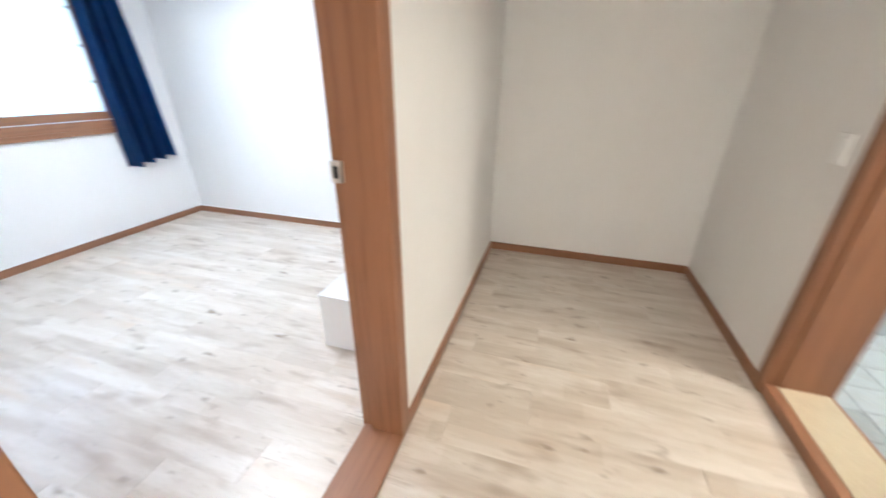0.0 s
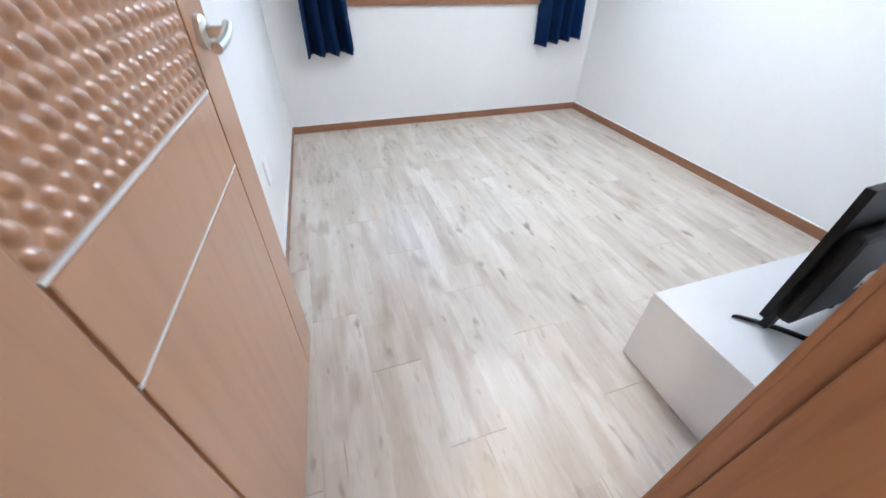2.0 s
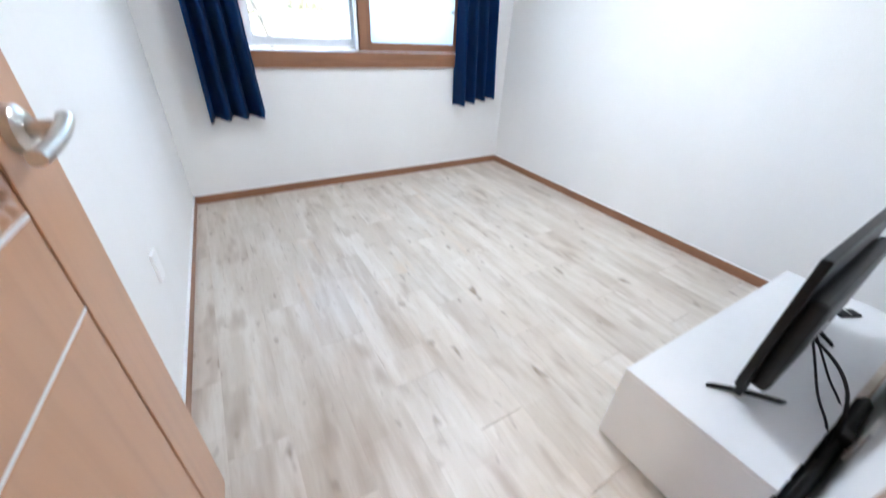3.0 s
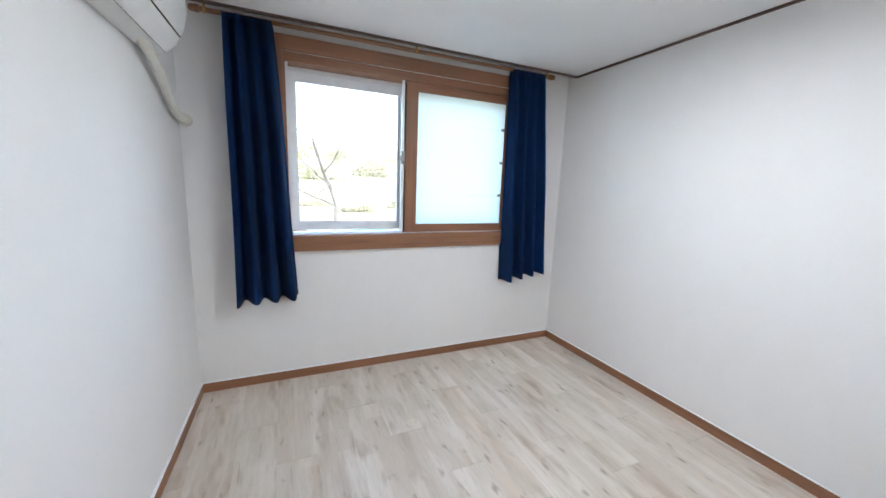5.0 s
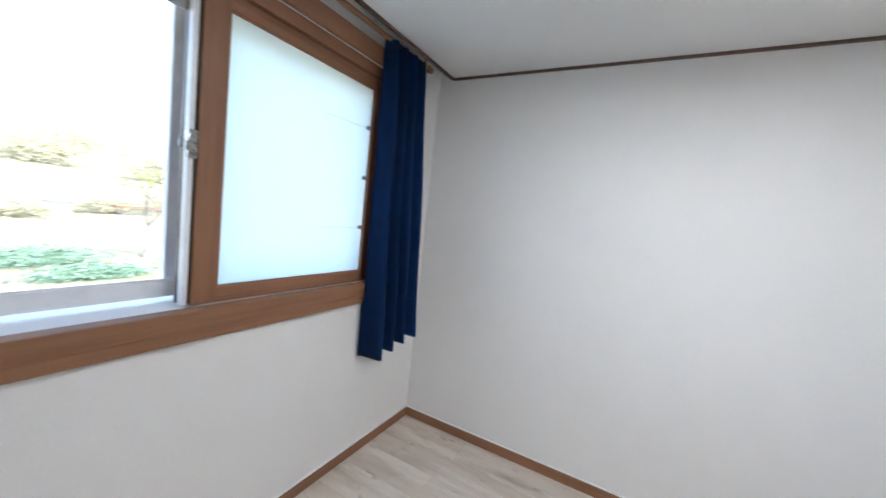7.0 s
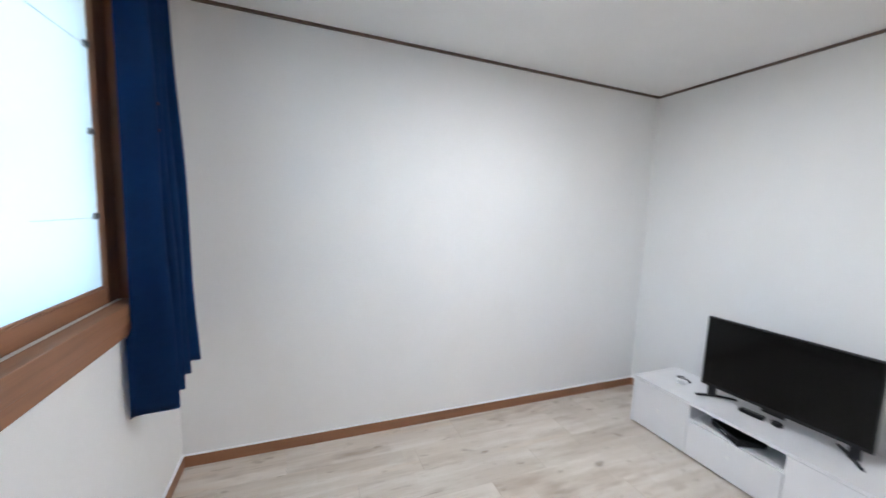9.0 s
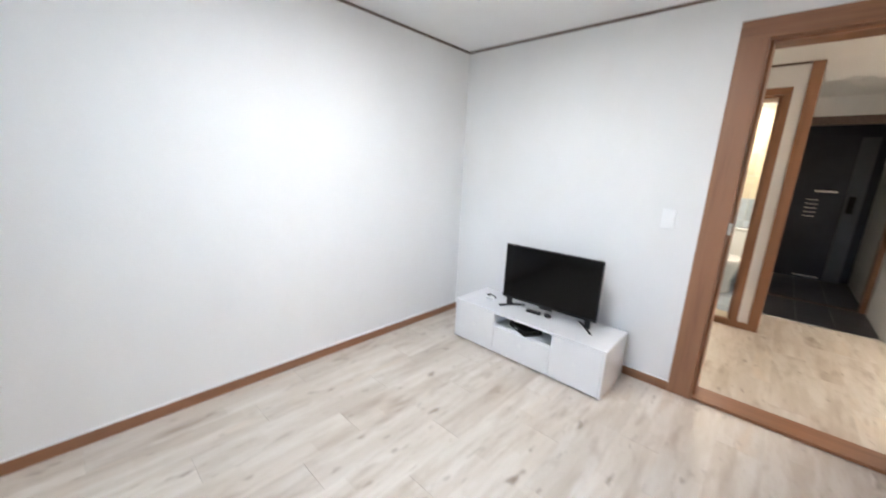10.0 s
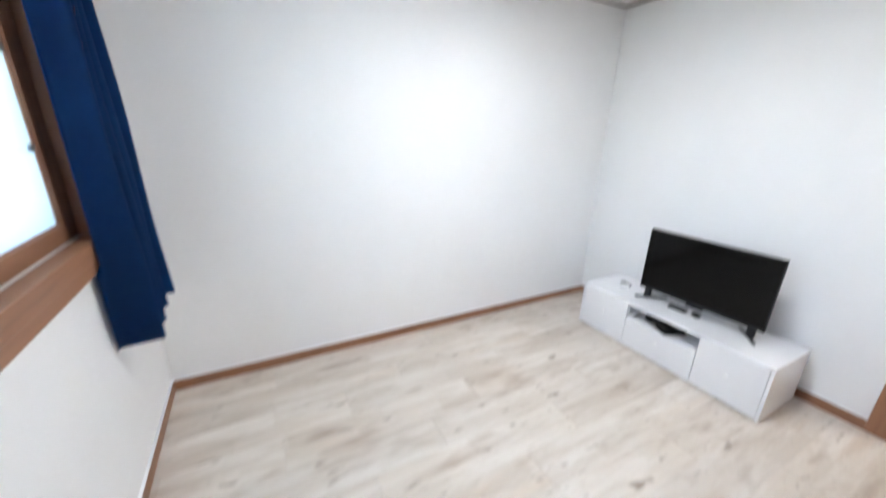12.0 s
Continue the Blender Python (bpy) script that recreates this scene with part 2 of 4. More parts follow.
def part(name, bm, mat, parent=None, label="", smooth=False):
    me = bpy.data.meshes.new(name)
    bm.to_mesh(me)
    bm.free()
    me.materials.append(mat)
    if smooth:
        me.shade_smooth()
        me.set_sharp_from_angle(angle=radians(40))
    ob = new(name, me)
    if parent:
        ob.parent = parent
    if label:
        ob["label"] = label
    return ob


def block(name, mat, *dims, parent=None, label="", bevel=0.0):
    return part(name, bx(bmesh.new(), *dims, bevel=bevel), mat, parent, label)


def thing(name, label, category, group="", kind=""):
    return tagged(new(name), label, category, group, kind)


def tube(name, points, r, mat, parent=None, label="", n=6):
    cu = bpy.data.curves.new(name, "CURVE")
    cu.dimensions, cu.bevel_depth, cu.bevel_resolution, cu.use_fill_caps = "3D", r, 3, True
    s = cu.splines.new("NURBS")
    s.points.add(len(points) - 1)
    for p, q in zip(s.points, points):
        p.co = (*q, 1)
    s.use_endpoint_u, s.order_u, s.resolution_u = True, 4, n
    tmp = new(name + "_curve", cu)
    me = bpy.data.meshes.new_from_object(tmp)
    bpy.data.objects.remove(tmp)
    me.materials.clear()
    me.materials.append(mat)
    me.name = name
    ob = new(name, me)
    me.shade_smooth()
    if parent:
        ob.parent = parent
    if label:
        ob["label"] = label
    return ob


def structure(name, bm, mat, label, category):
    return tagged(part(name, bm, mat), label, category, kind="structure")


# ---- bedroom shell ----
w = bmesh.new()
bx(w, W_N - 0.3, WIN_L, N_Y, N_Y + 0.22, 0, BOX_Z)
bx(w, WIN_R, E_X + 0.15, N_Y, N_Y + 0.22, 0, BOX_Z)
bx(w, WIN_L, WIN_R, N_Y, N_Y + 0.22, 0, WIN_B)
bx(w, WIN_L, WIN_R, N_Y, N_Y + 0.22, WIN_T, BOX_Z)
structure("wall_north", w, PAPER, "white textured wallpaper wall with the window", "wall")
structure("wall_east", bx(bmesh.new(), E_X, E_X + 0.15, S_BACK, N_Y, 0, BOX_Z), PAPER, "blank white wallpapered bedroom wall", "wall")
w = bmesh.new()
bx(w, DOOR_R + 0.03, E_X, S_BACK, 0, 0, CEIL)
bx(w, DOOR_L - 0.03, DOOR_R + 0.03, S_BACK, 0, DOOR_H + 0.03, CEIL)
bx(w, -0.40, DOOR_L - 0.03, S_BACK, 0, 0, CEIL)
structure("wall_south", w, PAPER, "white wallpapered wall with the bedroom doorway", "wall")
structure("wall_west", prism(bmesh.new(), [(W_S, 0), (W_N, N_Y), (W_N - 0.25, N_Y), (W_S - 0.15, 0)], 0, BOX_Z), PAPER, "white wallpapered wall behind the open door", "wall")
structure("ceiling", bx(bx(bmesh.new(), -0.6, E_X, S_BACK, BOX_Y, CEIL, BOX_Z), -0.6, E_X + 0.15, S_BACK, N_Y + 0.22, BOX_Z, BOX_Z + 0.1), CEILING, "flat white papered ceiling", "ceiling")

# dark moulding under the ceiling
m_ = 0.014
for nm, pts in (("trim_east", [(E_X - 0.012, 0), (E_X, 0), (E_X, BOX_Y), (E_X - 0.012, BOX_Y)]),
                ("trim_south", [(W_S, 0), (E_X - 0.012, 0), (E_X - 0.012, 0.012), (W_S, 0.012)]),
                ("trim_north", [(W_N, BOX_Y - 0.004), (E_X - 0.012, BOX_Y - 0.004), (E_X - 0.012, BOX_Y + 0.012), (W_N, BOX_Y + 0.012)]),
                ("trim_west", [(W_S, 0.012), (W_S + 0.012, 0.012), (W_N + 0.010, BOX_Y - 0.004), (W_N - 0.003, BOX_Y - 0.004)])):
    structure(nm, prism(bmesh.new(), pts, CEIL - m_, CEIL), DARKTRIM, "thin dark brown ceiling moulding", "moulding")

BASE_H, BASE_T = 0.062, 0.012
for nm, mat, pts in (("baseboard_east", WOOD_Y, [(E_X - BASE_T, 0), (E_X, 0), (E_X, N_Y), (E_X - BASE_T, N_Y)]),
                     ("baseboard_north", WOOD_X, [(W_N, N_Y - BASE_T), (E_X - BASE_T, N_Y - BASE_T), (E_X - BASE_T, N_Y), (W_N, N_Y)]),
                     ("baseboard_south", WOOD_X, [(DOOR_R + 0.128, 0), (E_X - BASE_T, 0), (E_X - BASE_T, BASE_T), (DOOR_R + 0.128, BASE_T)]),
                     ("baseboard_west", WOOD_Y, [(W_S, 0.02), (W_S + BASE_T, 0.02), (W_N + BASE_T, N_Y - BASE_T), (W_N, N_Y - BASE_T)])):
    bb = structure(nm, prism(bmesh.new(), pts, 0, BASE_H), mat, "reddish-brown wood-look baseboard along the wall", "baseboard")
    part("caulk_line", prism(bmesh.new(), pts, BASE_H, BASE_H + 0.004), PVC, bb, "thin white caulk line")

# door frame and sill of the bedroom
def door_frame(name, x0, x1, ya, yb, head, cas, label, sill_z, west=None, hall_side=0.058):
    """A lined opening between the wall faces ya (south) and yb (north), with casings on both faces."""
    t = thing(name, label, "door frame", kind="structure")
    lo, hi = ya - 0.014, yb + 0.014
    for nm, a, b in (("jamb", x0 - 0.03, x0), ("jamb", x1, x1 + 0.03)):
        block(nm, WOOD_Z, a, b, ya, yb, 0, head + 0.03, parent=t)
    block("head", WOOD_X, x0, x1, ya, yb, head, head + 0.03, parent=t)
    for y0, y1 in ((lo, ya), (yb, hi)):
        cw = west if west and y0 == yb else cas
        ce = cas if y0 == yb else min(cas, hall_side)
        block("casing", WOOD_Z, x0 - cw, x0, y0, y1, 0, head, parent=t, bevel=0.004)
        block("casing", WOOD_Z, x1, x1 + ce, y0, y1, 0, head, parent=t, bevel=0.004)
        block("casing", WOOD_X, x0 - cw, x1 + ce, y0, y1, head, head + min(cas, 0.094), parent=t, bevel=0.004)
    mid = yb - 0.038
    block("stop", WOOD_Z, x1 - 0.016, x1, lo, mid, sill_z, head, parent=t, bevel=0.003)
    block("stop", WOOD_Z, x0, x0 + 0.024, lo, mid, sill_z, head, parent=t, bevel=0.003)
    block("stop", WOOD_X, x0 + 0.024, x1 - 0.016, lo, mid, head - 0.016, head, parent=t, bevel=0.003)
    block("sill", WOOD_X, x0, x1, lo, hi - 0.012, 0.0, sill_z, parent=t, bevel=0.004)
    return t


frame_1 = door_frame("door_frame_1", DOOR_L, DOOR_R, S_BACK, 0.0, DOOR_H, 0.128, "reddish-brown wood-look frame round the bedroom doorway", 0.020, west=0.02, hall_side=0.055)
sp = bmesh.new()
bx(sp, DOOR_R - 0.019, DOOR_R, -0.022, 0.012, 1.056, 1.120, bevel=0.001)
strike = part("strike_plate", sp, STRIKE, frame_1, "worn steel strike plate")
block("strike_slot", RUBBER, DOOR_R - 0.0202, DOOR_R - 0.018, -0.018, 0.000, 1.070, 1.106, parent=frame_1)

# ---- hall, living area, bath and foyer shells ----
structure("wall_hall_east", bx(bmesh.new(), HALL_E, HALL_E + 0.15, HALL_S - 0.24, S_BACK, 0, CEIL), PAPER, "white wallpapered end wall of the hall", "wall")
w = bmesh.new()
bx(w, BATH_R + 0.03, HALL_E, HALL_S - 0.24, HALL_S, 0, CEIL)
bx(w, BATH_L - 0.03, BATH_R + 0.03, HALL_S - 0.24, HALL_S, BATH_H + 0.03, CEIL)
bx(w, 0.635, BATH_L - 0.03, HALL_S - 0.24, HALL_S, 0, CEIL)
structure("wall_hall_south", w, PAPER, "white wallpapered hall wall with the bathroom doorway", "wall")
structure("corner_post", bx(bmesh.new(), FOY_E + 0.02, 0.635, HALL_S - 0.24, HALL_S + 0.012, 0, CEIL, bevel=0.004), WOOD_Z, "full-height reddish-brown wood corner post in the hall", "post")
structure("wall_foyer_east", bx(bmesh.new(), FOY_E + 0.03, 0.66, FOY_END, HALL_S - 0.24, -0.1, CEIL), PAPER, "white wall between bathroom and entrance", "wall")
structure("wall_foyer_west", bx(bmesh.new(), FOY_W - 0.12, FOY_W, FOY_END, FOY_Y, -0.1, CEIL), PAPER, "white wall beside the entrance", "wall")
structure("wall_living_south", bx(bmesh.new(), LIV_W, FOY_W, FOY_Y, FOY_Y + 0.12, 0, CEIL), PAPER, "white wall of the living area", "wall")
structure("wall_living_west", bx(bmesh.new(), LIV_W - 0.15, LIV_W, FOY_Y, S_BACK, 0, CEIL), PAPER, "white far wall of the living area", "wall")
structure("wall_living_north", bx(bmesh.new(), LIV_W, -0.40, S_BACK, S_BACK + 0.12, 0, CEIL), PAPER, "white wall of the living area beside the bedroom", "wall")
structure("ceiling_hall", bx(bmesh.new(), LIV_W - 0.15, HALL_E + 0.15, FOY_END - 0.1, S_BACK, CEIL, CEIL + 0.12), CEILING, "flat white hall ceiling", "ceiling")
for nm, mat, d in (("baseboard_hall_north", WOOD_X, (DOOR_R + 0.055, HALL_E - BASE_T, S_BACK - BASE_T, S_BACK)),
                   ("baseboard_hall_east", WOOD_Y, (HALL_E - BASE_T, HALL_E, HALL_S, S_BACK)),
                   ("baseboard_hall_south", WOOD_X, (BATH_R + 0.058, HALL_E - BASE_T, HALL_S, HALL_S + BASE_T)),
                   ("baseboard_hall_post", WOOD_X, (0.635, BATH_L - 0.055, HALL_S, HALL_S + BASE_T))):
    structure(nm, bx(bmesh.new(), *d, 0, BASE_H), mat, "reddish-brown wood-look baseboard in the hall", "baseboard")
for nm, d in (("trim_hall_south", (0.635, HALL_E, HALL_S, HALL_S + 0.012)), ("trim_hall_north", (-0.4, HALL_E, S_BACK - 0.012, S_BACK))):
    structure(nm, bx(bmesh.new(), *d, CEIL - m_, CEIL), DARKTRIM, "thin dark brown ceiling moulding in the hall", "moulding")

frame_2 = door_frame("door_frame_2", BATH_L, BATH_R, HALL_S - 0.24, HALL_S, BATH_H, 0.055, "reddish-brown wood-look frame round the bathroom doorway", 0.06)

# beige block over the wood sill, leaving its front edge brown
block("threshold", THRESHOLD, BATH_L + 0.024, BATH_R - 0.016, HALL_S - 0.235, HALL_S - 0.042, 0.05, 0.064, parent=frame_2, label="beige threshold block over the inner part of the sill")

# bathroom box
BY = -3.75
BX0, BX1 = 0.66, 2.35
for nm, d in (("wall_bath_south", (BX0, BX1, BY - 0.1, BY, -0.1, CEIL)), ("wall_bath_east", (BX1, BX1 + 0.1, BY, HALL_S - 0.24, -0.1, CEIL))):
    structure(nm, bx(bmesh.new(), *d), GROUT, "tiled bathroom wall, beige above and grey below", "wall")
structure("floor_bath", bx(bmesh.new(), BX0, BX1, BY, HALL_S - 0.24, -0.16, -0.05), GROUT, "grey stone-look bathroom floor with pale joints", "floor")
structure("floor_foyer", bx(bmesh.new(), FOY_W, FOY_E + 0.03, FOY_END, FOY_Y, -0.16, -0.03), GROUT, "dark entrance floor with pale joints", "floor")
structure("wall_entrance", bx(bmesh.new(), FOY_W - 0.12, 0.66, FOY_END - 0.1, FOY_END, -0.1, CEIL), STEEL, "dark wall round the entrance door", "wall")

# ---- window ----
win = thing("window_1", "sliding window with brown wood-look frame and one frosted sash", "window", kind="structure")
c = 0.085
HEAD = WIN_T - 0.055                      # underside of the wooden head piece
block("casing", WOOD_Z, WIN_L - c, WIN_L, N_Y - 0.022, N_Y, WIN_B - 0.106, WIN_T + c, parent=win, bevel=0.004)
block("casing", WOOD_Z, WIN_R, WIN_R + c, N_Y - 0.022, N_Y, WIN_B - 0.106, WIN_T + c, parent=win, bevel=0.004)
block("casing", WOOD_X, WIN_L, WIN_R, N_Y - 0.022, N_Y, WIN_T, WIN_T + c, parent=win, bevel=0.004)
block("casing", WOOD_X, WIN_L, WIN_R, N_Y - 0.026, N_Y, WIN_B - 0.106, WIN_B - 0.064, parent=win, bevel=0.004)
block("window_sill", WOOD_X, WIN_L, WIN_R, N_Y - 0.030, N_Y + 0.027, WIN_B - 0.064, WIN_B + 0.002, parent=win, bevel=0.005)
block("lining", WOOD_X, WIN_L + 0.012, WIN_R, N_Y + 0.008, N_Y + 0.128, HEAD, WIN_T, parent=win, bevel=0.003)
block("lining", WOOD_Z, WIN_L, WIN_L + 0.012, N_Y, N_Y + 0.030, WIN_B + 0.002, WIN_T, parent=win)
block("lining", WOOD_Z, WIN_R - 0.003, WIN_R, N_Y, N_Y + 0.10, WIN_B + 0.002, WIN_T, parent=win)
# pale tracks behind the inner sash
block("track", PVC, WIN_L + 0.012, WIN_R - 0.012, N_Y + 0.027, N_Y + 0.215, WIN_B - 0.04, WIN_B - 0.014, parent=win, label="white plastic window track")
for k in (0.072, 0.105, 0.148, 0.188):
    block("rail", PVC, WIN_L + 0.012, WIN_R - 0.012, N_Y + k, N_Y + k + 0.006, WIN_B - 0.014, WIN_B - 0.002, parent=win)
block("track", PVC, WIN_L + 0.012, WIN_R - 0.012, N_Y + 0.125, N_Y + 0.215, HEAD - 0.022, HEAD, parent=win)
block("side_channel", PVC, WIN_L, WIN_L + 0.03, N_Y + 0.030, N_Y + 0.215, WIN_B, HEAD, parent=win, label="white plastic side channel")
block("side_channel", PVC, WIN_R - 0.03, WIN_R, N_Y + 0.125, N_Y + 0.215, WIN_B, HEAD, parent=win)


def sash(x0, x1, y, z0, z1, wid, mats, depth, pane_mat, label, side=0.0):
    sd_ = side or wid
    s = part("sash", bx(bx(bmesh.new(), x0, x0 + sd_, y, y + depth, z0, z1, bevel=0.004), x1 - sd_, x1, y, y + depth, z0, z1, bevel=0.004), mats[1], win, label)
    part("rail", bx(bmesh.new(), x0 + sd_, x1 - sd_, y + 0.002, y + depth - 0.002, z0, z0 + wid, bevel=0.003), mats[0], s)
    part("rail", bx(bmesh.new(), x0 + sd_, x1 - sd_, y + 0.002, y + depth - 0.002, z1 - wid, z1, bevel=0.003), mats[0], s)
    p = part("pane", bx(bmesh.new(), x0 + sd_ - 0.005, x1 - sd_ + 0.005, y + depth / 2 - 0.003, y + depth / 2 + 0.003, z0 + wid - 0.005, z1 - wid + 0.005), pane_mat, s)
    p.visible_shadow = False
    for a, b, d, e in ((x0 + sd_, x1 - sd_, z0 + wid, z0 + wid + 0.006), (x0 + sd_, x1 - sd_, z1 - wid - 0.006, z1 - wid),
                       (x0 + sd_, x0 + sd_ + 0.006, z0 + wid + 0.006, z1 - wid - 0.006), (x1 - sd_ - 0.006, x1 - sd_, z0 + wid + 0.006, z1 - wid - 0.006)):
        part("glazing_bead", bx(bmesh.new(), a, b, y + depth / 2 - 0.010, y + depth / 2 - 0.004, d, e), mats[0], s)
    return s


sash(1.350, WIN_R - 0.003, N_Y + 0.028, WIN_B + 0.006, HEAD - 0.001, 0.056, (WOOD_X, WOOD_Z), 0.034, FROST, "brown wood-look inner sash with frosted glass", side=0.087)
sash(1.330, WIN_R - 0.03, N_Y + 0.175, WIN_B + 0.02, HEAD - 0.022, 0.06, (PVC, PVC), 0.03, CLEAR, "white plastic outer sash")
left = sash(WIN_L + 0.03, 1.415, N_Y + 0.135, WIN_B + 0.02, HEAD - 0.022, 0.058, (PVC, PVC), 0.03, CLEAR, "white plastic sash with clear glass", side=0.042)
block("brush_seal", RUBBER, 1.338, 1.346, N_Y + 0.034, N_Y + 0.058, WIN_B + 0.016, HEAD - 0.01, parent=win, label="black brush seal strip")
lk = bmesh.new()
bx(lk, 1.345, 1.378, N_Y + 0.121, N_Y + 0.136, 1.535, 1.615, bevel=0.004)
cyl(lk, (1.361, N_Y + 0.10, 1.575), (1.361, N_Y + 0.125, 1.575), 0.012)
bx(lk, 1.325, 1.372, N_Y + 0.098, N_Y + 0.108, 1.567, 1.600, bevel=0.004)
part("latch", lk, LATCH, win, "steel crescent latch")
lk = bx(bmesh.new(), 1.312, 1.342, N_Y + 0.010, N_Y + 0.030, 1.530, 1.622, bevel=0.004)
bx(lk, 1.300, 1.334, N_Y + 0.000, N_Y + 0.012, 1.552, 1.582, bevel=0.004)
cyl(lk, (1.322, N_Y - 0.006, 1.598), (1.322, N_Y + 0.012, 1.598), 0.011, n=16)
part("latch_keeper", lk, LATCH, win, "steel latch keeper")
block("weather_strip", PVC, 1.322, 1.338, N_Y + 0.030, N_Y + 0.060, WIN_B + 0.010, HEAD, parent=win, label="white plastic meeting strip")
block("meeting_seal", DARKTRIM, 1.340, 1.356, N_Y + 0.064, N_Y + 0.120, WIN_B, HEAD - 0.023, parent=win, label="dark shadowed meeting seal")
for z in (1.322, 1.588, 1.850):
    k = part("clip", bx(bmesh.new(), 2.168, 2.193, N_Y + 0.033, N_Y + 0.042, z - 0.010, z + 0.010, bevel=0.002), LATCH, win, "small dark clip on the frosted pane")
for z in (1.317, 1.845):
    part("wire", cyl(bmesh.new(), (1.88, N_Y + 0.0385, z), (2.168, N_Y + 0.0385, z), 0.0012, n=6), CHROME, win)


# ---- curtains and rod ----
def curtain(name, xt0, xt1, xb0, xb1, folds, first, seed, label, turn, rise):
    """Deep pleats, steep on one side; first: where in a pleat the cloth begins, in turns (0 by the wall, 0.5 in the room)."""
    rnd = random.Random(seed)
    ph = [rnd.uniform(0, 6.28) for _ in range(4)]
    lean = 1 if first < 0.25 else -1
    nu, nv = int(folds * 18), 40
    z1, z0 = 2.285, 0.604
    verts, faces = [], []
    for j in range(nv + 1):
        v = j / nv
        for i in range(nu + 1):
            u = i / nu
            k = v ** 0.8
            x = (xt0 + (xt1 - xt0) * u) * (1 - k) + (xb0 + (xb1 - xb0) * u) * k
            span = (xt1 - xt0) * (1 - k) + (xb1 - xb0) * k
            a = 2 * math.pi * (folds * u + first) + 0.35 * math.sin(2.3 * v + ph[0]) * math.sin(math.pi * u)
            amp = (0.026 + 0.040 * v ** 0.7) * (0.92 + 0.14 * math.sin(5.3 * u + ph[2]))
            w = math.cos(a)
            y = 3.086 - 0.012 * v + amp * (abs(w) ** 0.85 * (1 if w > 0 else -1)) + 0.004 * math.sin(11 * v + ph[2] + 5 * u) + turn * (u - 0.5) * v
            x += lean * 0.55 * span / (2 * math.pi * folds) * math.cos(a) * (0.4 + 0.6 * v) + 0.004 * math.sin(7 * v + ph[1] + 3 * u) * v
            z = z1 + (z0 - z1) * v + (rise * u + 0.006 * math.sin(a + 0.8)) * v ** 6
            verts.append((x, min(y, N_Y - (0.036 if z > 0.9 else 0.008)), z))
    for j in range(nv):
        for i in range(nu):
            a = j * (nu + 1) + i
            faces.append((a, a + 1, a + nu + 2, a + nu + 1))
    me = bpy.data.meshes.new(name)
    me.from_pydata(verts, [], faces)
    me.materials.append(BLUE)
    me.shade_smooth()
    ob = new(name, me)
    so = ob.modifiers.new("thickness", "SOLIDIFY")
    so.thickness = 0.0035
    tagged(ob, label, "curtain", "curtains at the window")
    hem = part("hem", bx(bmesh.new(), min(xt0, xt1) + 0.01, xt1 - 0.005, 3.077, 3.105, 2.258, 2.291, bevel=0.008), BLUE, ob)
    return ob


curtain("curtain", 0.236, 0.496, 0.226, 0.594, 3.5, 0.5, 3, "dark blue pleated curtain gathered at the window's air-conditioner side", 0.04, 0.01)
right_curtain = curtain("curtain", 2.158, 2.462, 2.178, 2.590, 3.5, 0.0, 8, "dark blue pleated curtain gathered beside the frosted sash", 0.0, 0.055)
def on_curtain(x, z):
    """The room-side surface of the curtain near a place on it."""
    near = sorted(right_curtain.data.vertices, key=lambda q: abs(q.co.x - x) + abs(q.co.z - z))[:4]
    return min(q.co.y for q in near)


for ex, ez in ((2.264, 1.883), (2.222, 1.706), (2.292, 1.628), (2.262, 1.401), (2.286, 1.136), (2.236, 1.896)):
    ey = on_curtain(ex, ez)
    part("eyelet", cyl(bmesh.new(), (ex, ey + 0.006, ez), (ex, ey - 0.005, ez), 0.005, n=10), BLACK, right_curtain)
rod = thing("curtain_rod", "dark wooden curtain rod under the ceiling on brass brackets", "curtain rod")
part("pole", cyl(bmesh.new(), (0.12, 3.091, 2.285), (2.54, 3.091, 2.285), 0.0125), ROD, rod, smooth=True)
for x in (0.12, 2.54):
    f = cyl(bmesh.new(), (x - 0.012, 3.091, 2.285), (x + 0.012, 3.091, 2.285), 0.02, 0.02)
    bmesh.ops.create_uvsphere(f, u_segments=16, v_segments=10, radius=0.019, matrix=Matrix.Translation((x + (0.022 if x > 1 else -0.022), 3.091, 2.285)))
    part("finial", f, ROD, rod, smooth=True)
for x in (0.155, 1.385, 2.50):
    b = bx(bmesh.new(), x - 0.012, x + 0.012, 3.076, 3.106, 2.404, 2.4195, bevel=0.002)
    bx(b, x - 0.006, x + 0.006, 3.085, 3.097, 2.297, 2.406, bevel=0.002)
    bmesh.ops.create_cone(b, cap_ends=True, segments=20, radius1=0.0165, radius2=0.0165, depth=0.014, matrix=Matrix.Translation((x, 3.091, 2.285)) @ pose(0, 0, 0, 0, 90, 0))
    part("bracket", b, BRASS, rod, "brass bracket", smooth=True)

# ---- ceiling fittings ----
lamp = thing("ceiling_light", "lit rectangular flat white LED ceiling light", "ceiling light")
L = (1.252, 1.772, 1.284, 1.792)
block("base", PLASTIC, *L, 2.248, CEIL, parent=lamp, bevel=0.004)
block("diffuser", LAMP, L[0] + 0.006, L[1] - 0.006, L[2] + 0.006, L[3] - 0.006, 2.244, 2.2485, parent=lamp, label="glowing white diffuser")
sd = thing("smoke_detector", "round white smoke detector on the ceiling", "smoke detector")
part("base", cyl(bmesh.new(), (1.505, 2.165, 2.303), (1.505, 2.165, CEIL), 0.052, n=32), PLASTIC, sd, smooth=True)
